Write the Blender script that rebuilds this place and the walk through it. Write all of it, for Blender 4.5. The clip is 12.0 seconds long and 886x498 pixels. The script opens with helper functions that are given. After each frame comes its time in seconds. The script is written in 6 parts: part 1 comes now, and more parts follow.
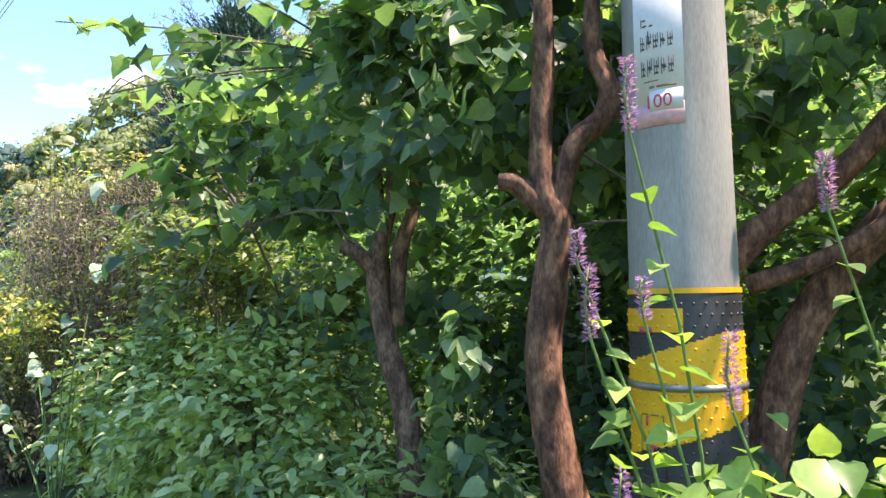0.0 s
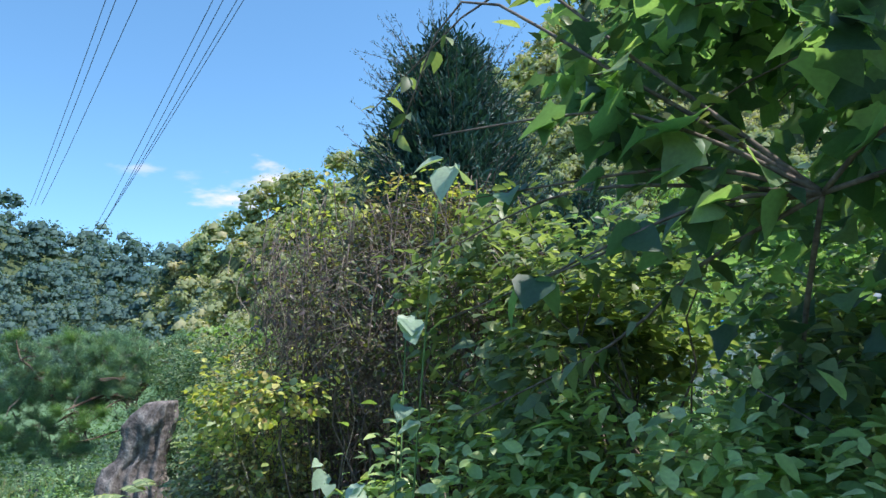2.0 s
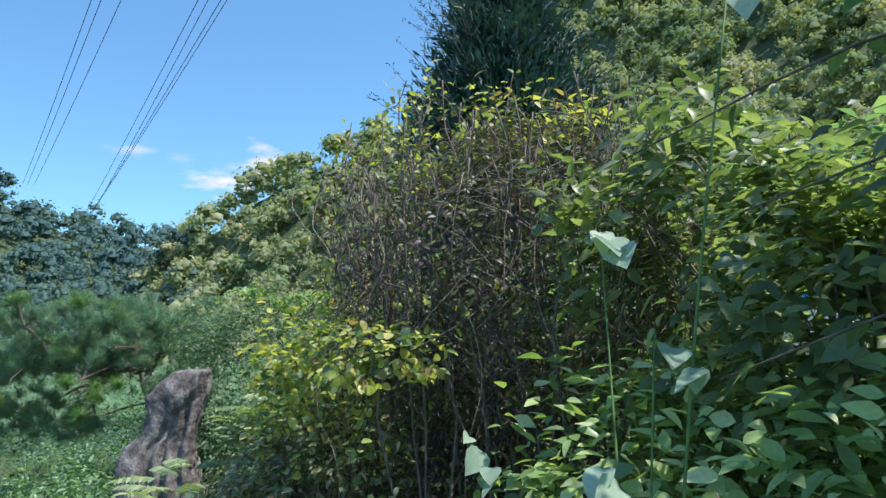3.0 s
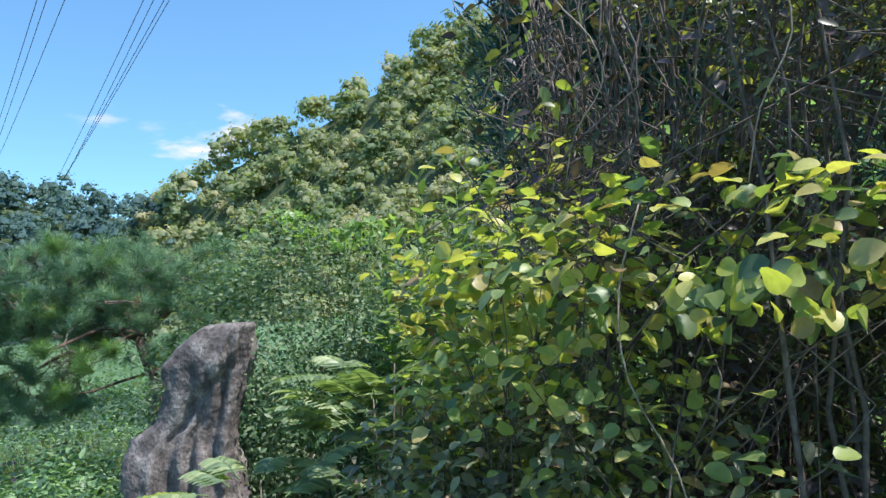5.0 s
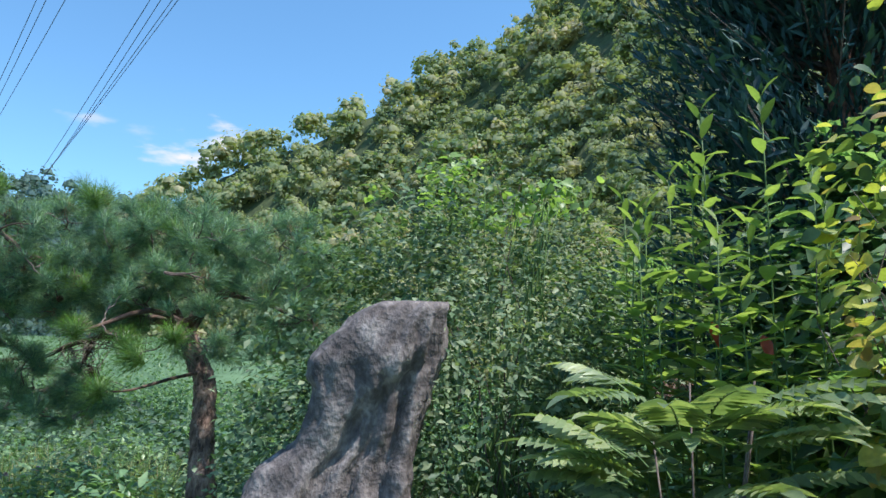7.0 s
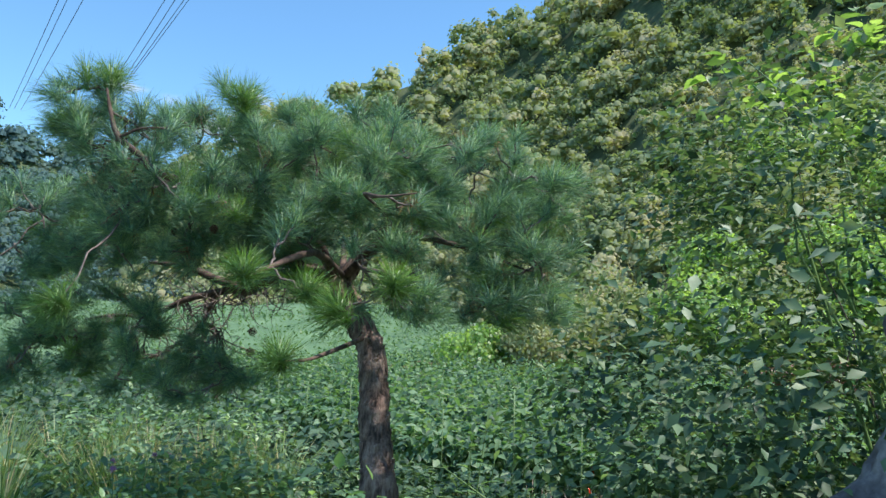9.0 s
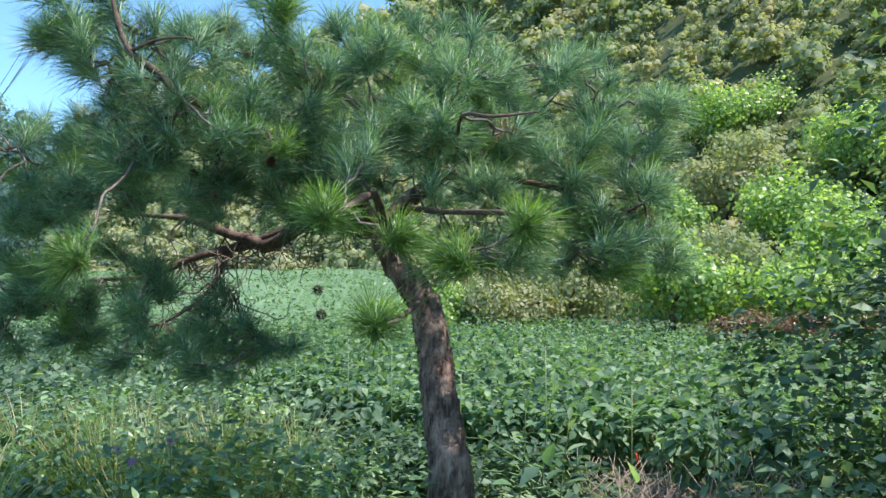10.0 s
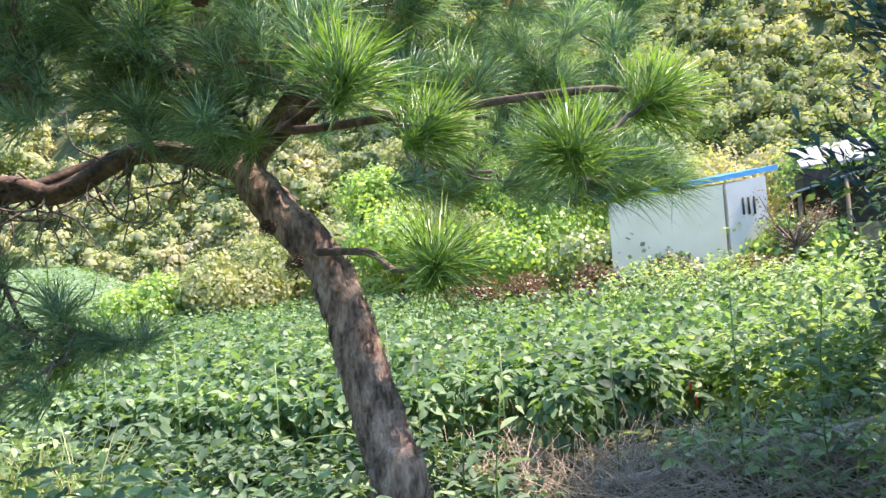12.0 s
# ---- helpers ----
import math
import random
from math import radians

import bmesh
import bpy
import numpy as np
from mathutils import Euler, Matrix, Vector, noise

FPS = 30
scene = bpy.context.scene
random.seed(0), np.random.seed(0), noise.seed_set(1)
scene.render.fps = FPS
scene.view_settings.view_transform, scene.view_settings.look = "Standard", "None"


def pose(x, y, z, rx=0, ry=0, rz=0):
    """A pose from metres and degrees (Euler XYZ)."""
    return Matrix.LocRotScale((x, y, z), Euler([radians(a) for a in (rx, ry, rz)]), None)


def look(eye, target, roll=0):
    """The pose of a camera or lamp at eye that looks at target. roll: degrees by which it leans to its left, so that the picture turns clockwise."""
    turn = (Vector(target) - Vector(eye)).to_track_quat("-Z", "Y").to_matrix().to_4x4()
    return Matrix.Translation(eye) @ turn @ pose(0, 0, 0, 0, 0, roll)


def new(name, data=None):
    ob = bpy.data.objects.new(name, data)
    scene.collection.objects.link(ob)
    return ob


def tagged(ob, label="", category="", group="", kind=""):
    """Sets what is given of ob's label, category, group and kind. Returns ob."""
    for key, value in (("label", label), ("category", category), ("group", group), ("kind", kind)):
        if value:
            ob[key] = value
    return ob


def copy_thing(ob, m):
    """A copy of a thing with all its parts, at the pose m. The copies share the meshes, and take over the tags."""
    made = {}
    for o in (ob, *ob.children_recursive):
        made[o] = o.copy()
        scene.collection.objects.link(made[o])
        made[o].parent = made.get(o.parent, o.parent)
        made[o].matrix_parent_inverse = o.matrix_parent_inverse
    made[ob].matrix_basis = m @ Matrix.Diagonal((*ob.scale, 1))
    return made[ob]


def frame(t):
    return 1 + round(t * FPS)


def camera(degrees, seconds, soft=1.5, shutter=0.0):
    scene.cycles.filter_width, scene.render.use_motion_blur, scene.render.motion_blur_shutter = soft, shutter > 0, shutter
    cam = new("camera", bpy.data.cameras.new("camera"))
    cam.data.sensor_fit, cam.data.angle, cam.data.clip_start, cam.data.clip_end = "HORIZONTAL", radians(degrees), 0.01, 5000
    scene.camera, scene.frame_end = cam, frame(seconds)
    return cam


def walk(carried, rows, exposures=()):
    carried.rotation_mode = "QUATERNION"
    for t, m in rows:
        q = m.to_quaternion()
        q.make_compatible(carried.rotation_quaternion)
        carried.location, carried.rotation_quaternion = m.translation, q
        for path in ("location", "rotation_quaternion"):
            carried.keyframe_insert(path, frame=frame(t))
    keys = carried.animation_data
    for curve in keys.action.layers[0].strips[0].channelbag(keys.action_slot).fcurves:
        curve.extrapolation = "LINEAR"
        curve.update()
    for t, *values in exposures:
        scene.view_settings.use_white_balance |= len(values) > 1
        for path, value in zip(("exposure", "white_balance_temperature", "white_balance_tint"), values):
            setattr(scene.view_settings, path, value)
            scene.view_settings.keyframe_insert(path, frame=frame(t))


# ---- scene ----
cam = camera(64.1, 12.0)
PATH = [
    (0, (0.002, -0.097, 1.512), (0.089, 1.896, 1.654), -1.0),
    (0.5, (-0.492, 0.472, 1.499), (-0.503, 2.466, 1.646), -1.4),
    (1, (-0.954, 1.118, 1.486), (-1.131, 3.1, 1.686), -1.4),
    (1.5, (-1.419, 1.667, 1.501), (-1.633, 3.637, 1.767), -3.0),
    (2, (-1.907, 2.195, 1.516), (-2.174, 4.144, 1.873), -3.7),
    (2.5, (-2.383, 2.742, 1.481), (-2.713, 4.682, 1.838), -3.0),
    (2.7, (-2.602, 2.937, 1.433), (-2.898, 4.886, 1.772), -2.9),
    (4.3, (-3.853, 4.55, 1.354), (-4.024, 6.525, 1.621), -4.3),
    (4.5, (-3.99, 4.753, 1.357), (-4.15, 6.732, 1.598), -4.9),
    (5, (-4.378, 5.311, 1.328), (-4.577, 7.289, 1.544), -4.4),
    (5.5, (-4.826, 5.7, 1.316), (-4.972, 7.68, 1.556), -3.8),
    (6, (-5.221, 6.033, 1.327), (-5.388, 8.006, 1.606), -3.3),
    (6.5, (-5.55, 6.455, 1.281), (-5.764, 8.42, 1.585), -1.2),
    (7, (-5.982, 6.832, 1.221), (-6.12, 8.805, 1.519), 0.4),
    (7.5, (-6.412, 7.276, 1.142), (-6.585, 9.249, 1.421), 1.4),
    (7.7, (-6.56, 7.486, 1.134), (-6.773, 9.454, 1.42), 2.1),
    (9.3, (-7.848, 8.503, 1.136), (-8.059, 10.481, 1.338), 1.7),
    (9.5, (-8.021, 8.63, 1.109), (-8.186, 10.614, 1.296), 1.5),
    (10, (-8.418, 8.972, 1.078), (-8.459, 10.968, 1.201), 0.3),
    (10.5, (-8.695, 9.357, 1.031), (-8.7, 11.354, 1.133), -0.5),
    (11, (-8.921, 9.662, 0.994), (-8.733, 11.652, 1.073), -1.2),
    (11.5, (-9.173, 9.915, 0.989), (-8.645, 11.843, 1.063), -3.0),
    (12, (-9.367, 10.183, 0.945), (-8.575, 12.019, 0.997), -4.2),
]
walk(cam, [(t, look(*p)) for t, *p in PATH], [(0.0, 1.5, 7500, 22), (1.0, 1.1, 6900, 14), (2.5, 0.5, 6200, 10), (5.0, 0.6, 6250, 10), (7.5, 0.47, 6200, 10), (9.5, 0.68, 6350, 12), (10.5, 1.25, 6650, 18), (11.2, 1.48, 7150, 24), (12.0, 1.72, 7400, 26)])

# ---- light ----
SUN_AZ, SUN_EL = 108.0, 63.0          # degrees right of +y, and above the horizon
world = bpy.data.worlds.new("world")
scene.world = world
world.use_nodes = True
wn, wl = world.node_tree.nodes, world.node_tree.links
wn.clear()
sky = wn.new("ShaderNodeTexSky")
sky.sky_type, sky.sun_disc = "NISHITA", False
sky.sun_elevation, sky.sun_rotation = radians(SUN_EL), radians(SUN_AZ)
sky.air_density, sky.dust_density, sky.ozone_density = 1.0, 0.4, 0.6
bg = wn.new("ShaderNodeBackground")
bg.inputs[1].default_value = 0.15
wout = wn.new("ShaderNodeOutputWorld")
coord = wn.new("ShaderNodeTexCoord")


def sky_dir(az, el):
    a, e = radians(az), radians(el)
    return Vector((math.sin(a) * math.cos(e), math.cos(a) * math.cos(e), math.sin(e)))


# small far clouds low over the ridge
cloud_noise = wn.new("ShaderNodeTexNoise")
cloud_noise.inputs["Scale"].default_value, cloud_noise.inputs["Detail"].default_value = 22, 6
cmap = wn.new("ShaderNodeMapping")
cmap.inputs["Scale"].default_value = (1, 1, 3.0)
wl.new(coord.outputs["Generated"], cmap.inputs[0])
wl.new(cmap.outputs[0], cloud_noise.inputs["Vector"])
last = None
for az, el, wide, high, amount in ((-22.4, 15.8, 2.8, 1.7, 1.0), (-24.8, 14.8, 2.8, 1.1, 1.0), (-31.5, 16.9, 1.6, 0.6, 0.45), (-28.0, 16.2, 1.3, 0.6, 0.3)):
    sub = wn.new("ShaderNodeVectorMath"); sub.operation = "SUBTRACT"
    sub.inputs[1].default_value = sky_dir(az, el)
    wl.new(coord.outputs["Generated"], sub.inputs[0])
    mul = wn.new("ShaderNodeVectorMath"); mul.operation = "MULTIPLY"
    mul.inputs[1].default_value = (1 / radians(wide), 1 / radians(wide), 1 / radians(high))
    wl.new(sub.outputs[0], mul.inputs[0])
    ln = wn.new("ShaderNodeVectorMath"); ln.operation = "LENGTH"
    wl.new(mul.outputs[0], ln.inputs[0])
    ad = wn.new("ShaderNodeMath"); ad.operation = "MULTIPLY_ADD"
    wl.new(cloud_noise.outputs["Fac"], ad.inputs[0]); ad.inputs[1].default_value = 3.2
    wl.new(ln.outputs["Value"], ad.inputs[2])
    mr = wn.new("ShaderNodeMapRange"); mr.interpolation_type = "SMOOTHSTEP"
    mr.inputs["From Min"].default_value, mr.inputs["From Max"].default_value = 2.75, 1.55
    mr.inputs["To Min"].default_value, mr.inputs["To Max"].default_value = 0, amount
    wl.new(ad.outputs[0], mr.inputs["Value"])
    if last is None:
        last = mr.outputs[0]
    else:
        mx = wn.new("ShaderNodeMath"); mx.operation = "MAXIMUM"
        wl.new(last, mx.inputs[0]); wl.new(mr.outputs[0], mx.inputs[1])
        last = mx.outputs[0]
cmix = wn.new("ShaderNodeMix"); cmix.data_type = "RGBA"
wl.new(last, cmix.inputs["Factor"])
tintn = wn.new("ShaderNodeMix"); tintn.data_type = "RGBA"; tintn.blend_type = "MULTIPLY"; tintn.inputs["Factor"].default_value = 1
tintn.inputs[7].default_value = (0.72, 1.03, 1.15, 1)
wl.new(sky.outputs[0], tintn.inputs[6])
wl.new(tintn.outputs[2], cmix.inputs[6])
cmix.inputs[7].default_value = (4.8, 4.6, 5.0, 1)
wl.new(cmix.outputs[2], bg.inputs[0])
wl.new(bg.outputs[0], wout.inputs[0])

sun = new("sun", bpy.data.lights.new("sun", "SUN"))
sun.data.energy, sun.data.angle, sun.data.color = 4.2, radians(0.53), (1.0, 0.95, 0.86)
sun.matrix_world = look(sky_dir(SUN_AZ, SUN_EL) * 50, (0, 0, 0))


# ---- materials ----
def mat_new(name):
    m = bpy.data.materials.new(name)
    m.use_nodes = True
    nt = m.node_tree
    return m, nt, nt.nodes, nt.links, nt.nodes["Principled BSDF"]


def leaf_mat(name, stops, transl=0.35, rough=0.42, patch=0.5, patch_scale=1.2, shine=0.5, spread=1.0):
    """stops: colours from the darkest leaf to the brightest; each leaf takes its own, and whole patches drift."""
    m, nt, n, l, p = mat_new(name)
    geo, info = n.new("ShaderNodeNewGeometry"), n.new("ShaderNodeObjectInfo")
    add = n.new("ShaderNodeMath"); add.operation = "ADD"
    l.new(geo.outputs["Random Per Island"], add.inputs[0]); l.new(info.outputs["Random"], add.inputs[1])
    fr = n.new("ShaderNodeMath"); fr.operation = "FRACT"
    l.new(add.outputs[0], fr.inputs[0])
    noi = n.new("ShaderNodeTexNoise"); noi.inputs["Scale"].default_value = patch_scale
    l.new(geo.outputs["Position"], noi.inputs["Vector"])
    mm = n.new("ShaderNodeMath"); mm.operation = "MULTIPLY_ADD"
    l.new(noi.outputs["Fac"], mm.inputs[0]); mm.inputs[1].default_value = patch * 2; mm.inputs[2].default_value = -patch
    ad2 = n.new("ShaderNodeMath"); ad2.operation = "ADD"; ad2.use_clamp = True
    own = n.new("ShaderNodeMath"); own.operation = "MULTIPLY_ADD"
    own.inputs[1].default_value, own.inputs[2].default_value = spread, (1 - spread) / 2
    l.new(fr.outputs[0], own.inputs[0])
    l.new(own.outputs[0], ad2.inputs[0]); l.new(mm.outputs[0], ad2.inputs[1])
    ramp = n.new("ShaderNodeValToRGB")
    e = ramp.color_ramp.elements
    while len(e) < len(stops):
        e.new(0.5)
    for i, c in enumerate(stops):
        e[i].position, e[i].color = i / (len(stops) - 1), (*c, 1)
    l.new(ad2.outputs[0], ramp.inputs[0])
    # fine mottling inside a leaf
    fine = n.new("ShaderNodeTexNoise"); fine.inputs["Scale"].default_value = 60; fine.inputs["Detail"].default_value = 3
    l.new(geo.outputs["Position"], fine.inputs["Vector"])
    hsv = n.new("ShaderNodeHueSaturation")
    mv = n.new("ShaderNodeMapRange"); mv.inputs["To Min"].default_value, mv.inputs["To Max"].default_value = 0.72, 1.28
    l.new(fine.outputs["Fac"], mv.inputs["Value"]); l.new(mv.outputs[0], hsv.inputs["Value"])
    l.new(ramp.outputs[0], hsv.inputs["Color"])
    l.new(hsv.outputs[0], p.inputs["Base Color"])
    p.inputs["Roughness"].default_value = rough
    p.inputs["Specular IOR Level"].default_value = shine
    tr = n.new("ShaderNodeBsdfTranslucent")
    tint = n.new("ShaderNodeMix"); tint.data_type = "RGBA"; tint.blend_type = "MULTIPLY"; tint.inputs["Factor"].default_value = 1
    l.new(hsv.outputs[0], tint.inputs[6]); tint.inputs[7].default_value = (1.9, 2.1, 0.8, 1)
    l.new(tint.outputs[2], tr.inputs["Color"])
    mix = n.new("ShaderNodeMixShader"); mix.inputs[0].default_value = transl
    l.new(p.outputs[0], mix.inputs[1]); l.new(tr.outputs[0], mix.inputs[2])
    l.new(mix.outputs[0], n["Material Output"].inputs["Surface"])
    return m


def rough_mat(name, a, b, scale=8, stretch=(1, 1, 1), rough=0.85, bump=0.5, c=None, fine=60, dist=0.01, metal=0.0):
    """Two or three colours mixed by noise at two scales, with relief."""
    m, nt, n, l, p = mat_new(name)
    tc, mp = n.new("ShaderNodeTexCoord"), n.new("ShaderNodeMapping")
    mp.inputs["Scale"].default_value = stretch
    l.new(tc.outputs["Object"], mp.inputs[0])
    n1 = n.new("ShaderNodeTexNoise"); n1.inputs["Scale"].default_value = scale; n1.inputs["Detail"].default_value = 6
    n2 = n.new("ShaderNodeTexNoise"); n2.inputs["Scale"].default_value = fine; n2.inputs["Detail"].default_value = 4
    l.new(mp.outputs[0], n1.inputs["Vector"]); l.new(mp.outputs[0], n2.inputs["Vector"])
    mx = n.new("ShaderNodeMath"); mx.operation = "MULTIPLY_ADD"; mx.inputs[1].default_value = 0.35
    l.new(n2.outputs["Fac"], mx.inputs[0])
    m2 = n.new("ShaderNodeMath"); m2.operation = "MULTIPLY"; m2.inputs[1].default_value = 0.65
    l.new(n1.outputs["Fac"], m2.inputs[0]); l.new(m2.outputs[0], mx.inputs[2])
    ramp = n.new("ShaderNodeValToRGB")
    e = ramp.color_ramp.elements
    e[0].position, e[0].color = 0.38, (*a, 1)
    e[1].position, e[1].color = 0.64, (*b, 1)
    if c:
        k = e.new(0.5); k.color = (*c, 1)
    l.new(mx.outputs[0], ramp.inputs[0]); l.new(ramp.outputs[0], p.inputs["Base Color"])
    bp = n.new("ShaderNodeBump"); bp.inputs["Strength"].default_value = bump; bp.inputs["Distance"].default_value = dist
    l.new(mx.outputs[0], bp.inputs["Height"]); l.new(bp.outputs[0], p.inputs["Normal"])
    p.inputs["Roughness"].default_value, p.inputs["Metallic"].default_value = rough, metal
    return m


M = {}
M["canopy"] = leaf_mat("broad_green_leaf", [(0.055, 0.097, 0.076), (0.1, 0.17, 0.115), (0.155, 0.255, 0.15), (0.29, 0.38, 0.22)], 0.5)
M["under"] = leaf_mat("undergrowth_leaf", [(0.13, 0.19, 0.085), (0.235, 0.34, 0.13), (0.42, 0.52, 0.21), (0.58, 0.6, 0.36)], 0.3, rough=0.38, shine=0.6)
M["weed"] = leaf_mat("verge_weed_leaf", [(0.065, 0.115, 0.066), (0.107, 0.2, 0.099), (0.194, 0.308, 0.154), (0.344, 0.463, 0.243)], 0.3, rough=0.38, shine=0.6)
M["lime"] = leaf_mat("lime_leaf", [(0.075, 0.11, 0.054), (0.125, 0.17, 0.092), (0.213, 0.261, 0.146), (0.327, 0.356, 0.183)], 0.4)
M["yellow"] = leaf_mat("yellowing_leaf", [(0.08, 0.13, 0.07), (0.18, 0.25, 0.1), (0.33, 0.39, 0.12), (0.5, 0.5, 0.13), (0.56, 0.5, 0.18), (0.32, 0.22, 0.12)], 0.35, patch=0.4, patch_scale=2.2)
M["vine"] = leaf_mat("withered_vine_leaf", [(0.048, 0.034, 0.044), (0.1, 0.068, 0.074), (0.055, 0.07, 0.04), (0.105, 0.125, 0.058), (0.27, 0.28, 0.09)], 0.3, patch=0.3)
M["fern"] = leaf_mat("pinnate_leaf", [(0.116, 0.166, 0.096), (0.231, 0.303, 0.16), (0.393, 0.428, 0.239)], 0.3)
M["privet"] = leaf_mat("small_dark_leaf", [(0.045, 0.082, 0.048), (0.08, 0.145, 0.075), (0.15, 0.22, 0.115), (0.32, 0.37, 0.23)], 0.25, rough=0.5, shine=0.35)
M["conifer"] = leaf_mat("conifer_spray", [(0.02, 0.053, 0.053), (0.033, 0.089, 0.083), (0.058, 0.134, 0.115)], 0.12, rough=0.6)
M["needle"] = leaf_mat("pine_needle", [(0.065, 0.145, 0.12), (0.115, 0.23, 0.17), (0.19, 0.33, 0.21), (0.31, 0.44, 0.25)], 0.28, rough=0.45, patch=0.35, patch_scale=2.5)
M["slope_leaf"] = leaf_mat("slope_grass_leaf", [(0.072, 0.137, 0.06), (0.108, 0.189, 0.083), (0.156, 0.247, 0.12)], 0.3)
M["young_needle"] = leaf_mat("young_pine_needle", [(0.09, 0.187, 0.056), (0.143, 0.266, 0.072), (0.21, 0.331, 0.104)], 0.3, rough=0.4)
M["spike_leaf"] = leaf_mat("tall_stem_leaf", [(0.07, 0.12, 0.05), (0.14, 0.21, 0.075), (0.22, 0.3, 0.11), (0.33, 0.39, 0.17)], 0.4)
M["dry_needle"] = leaf_mat("dry_needle", [(0.192, 0.12, 0.06), (0.336, 0.204, 0.096)], 0.2)
M["pepper"] = leaf_mat("crop_leaf", [(0.04, 0.085, 0.052), (0.08, 0.155, 0.085), (0.14, 0.24, 0.12), (0.25, 0.35, 0.21)], 0.35, rough=0.5, shine=0.3, patch_scale=0.6)
M["mixed_weed"] = leaf_mat("mixed_weed_leaf", [(0.1, 0.17, 0.085), (0.17, 0.26, 0.12), (0.27, 0.37, 0.18), (0.4, 0.48, 0.28)], 0.35, rough=0.5, shine=0.3)
# darker weed greens, with the shade over the low cover put in
M["cover"] = leaf_mat("shaded_cover_leaf", [(0.03, 0.062, 0.042), (0.05, 0.1, 0.062), (0.085, 0.15, 0.085), (0.15, 0.22, 0.14)], 0.3, rough=0.5, shine=0.3, patch_scale=0.8)
M["grass"] = leaf_mat("grass_blade", [(0.062, 0.12, 0.047), (0.136, 0.219, 0.078), (0.247, 0.319, 0.125), (0.445, 0.329, 0.218)], 0.35)
# blue in these greens is the distance haze, put into the leaf colour
M["wood_far"] = leaf_mat("hazed_far_forest", [(0.06, 0.105, 0.115), (0.085, 0.14, 0.14), (0.115, 0.175, 0.16), (0.15, 0.205, 0.18)], 0.2, rough=0.9, patch_scale=0.07, patch=1.0, shine=0.0, spread=0.12)
# raised darks and close tones put the hillside's haze into the colour
M["wood_near"] = leaf_mat("hazed_hillside_forest", [(0.15, 0.2, 0.125), (0.22, 0.265, 0.155), (0.29, 0.32, 0.19), (0.38, 0.365, 0.235), (0.46, 0.41, 0.3)], 0.3, rough=0.9, patch_scale=0.11, patch=1.1, shine=0.0, spread=0.15)
M["bright_bush"] = leaf_mat("bright_bush_leaf", [(0.1, 0.17, 0.07), (0.19, 0.29, 0.1), (0.31, 0.43, 0.16), (0.42, 0.52, 0.22)], 0.4, spread=0.7)
M["nettle"] = leaf_mat("bright_nettle_leaf", [(0.11, 0.2, 0.06), (0.2, 0.32, 0.09), (0.34, 0.45, 0.14)], 0.4)
M["dull_leaf"] = leaf_mat("dull_olive_leaf", [(0.07, 0.075, 0.05), (0.13, 0.15, 0.085), (0.22, 0.245, 0.135), (0.36, 0.36, 0.22), (0.25, 0.16, 0.11)], 0.3, patch=0.4, patch_scale=2.5)
M["red_leaf"] = leaf_mat("red_autumn_leaf", [(0.45, 0.07, 0.05), (0.5, 0.12, 0.08)], 0.3)
M["brown_leaf"] = leaf_mat("dry_brown_leaf", [(0.114, 0.059, 0.037), (0.238, 0.136, 0.085)], 0.2)
M["bark_red"] = rough_mat("red_brown_bark", (0.06, 0.027, 0.018), (0.34, 0.17, 0.105), 22, (1, 1, 0.45), 0.9, 0.9, c=(0.16, 0.075, 0.048), fine=80, dist=0.012)
# darker pine bark, the crown's shade on the limbs put into the colour
M["bark_limb"] = rough_mat("shaded_limb_bark", (0.05, 0.03, 0.025), (0.2, 0.13, 0.1), 14, (1, 1, 1), 0.9, 0.9, fine=60, dist=0.012)
M["bark_grey"] = rough_mat("grey_brown_bark", (0.05, 0.028, 0.02), (0.34, 0.2, 0.14), 22, (1, 1, 0.45), 0.9, 0.9, c=(0.15, 0.085, 0.06), fine=80, dist=0.012)
M["bark_pine"] = rough_mat("flaky_pine_bark", (0.06, 0.038, 0.03), (0.42, 0.3, 0.24), 18, (1, 1, 0.4), 0.92, 1.0, c=(0.22, 0.14, 0.11), fine=70, dist=0.02)
M["twig"] = rough_mat("dry_twig", (0.09, 0.068, 0.06), (0.25, 0.195, 0.17), 20, rough=0.9)
M["pale_vine"] = rough_mat("pale_vine_stem", (0.3, 0.23, 0.17), (0.52, 0.42, 0.33), 20, rough=0.9)
M["green_stem"] = rough_mat("green_stem", (0.09, 0.16, 0.05), (0.16, 0.26, 0.08), 20, rough=0.6)
M["concrete"] = rough_mat("weathered_concrete", (0.2, 0.19, 0.175), (0.36, 0.345, 0.32), 3, (2, 2, 0.35), 0.8, 0.25, fine=90, dist=0.004)
M["stone"] = rough_mat("lichened_grey_stone", (0.095, 0.078, 0.076), (0.38, 0.33, 0.31), 9, (1, 1, 0.8), 0.95, 1.0, c=(0.175, 0.147, 0.142), fine=48, dist=0.03)
M["mown"] = rough_mat("mown_grass", (0.08, 0.15, 0.07), (0.14, 0.23, 0.115), 0.5, rough=0.95, fine=9, dist=0.05)
M["soil"] = rough_mat("bare_orange_earth", (0.14, 0.09, 0.05), (0.24, 0.16, 0.1), 2, rough=0.95, fine=14, dist=0.05)
M["ground"] = rough_mat("weedy_earth", (0.045, 0.06, 0.02), (0.1, 0.12, 0.045), 0.8, rough=0.95, c=(0.06, 0.085, 0.03), fine=18, dist=0.03)
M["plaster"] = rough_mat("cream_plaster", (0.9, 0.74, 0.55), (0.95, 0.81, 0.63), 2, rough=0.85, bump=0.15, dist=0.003)
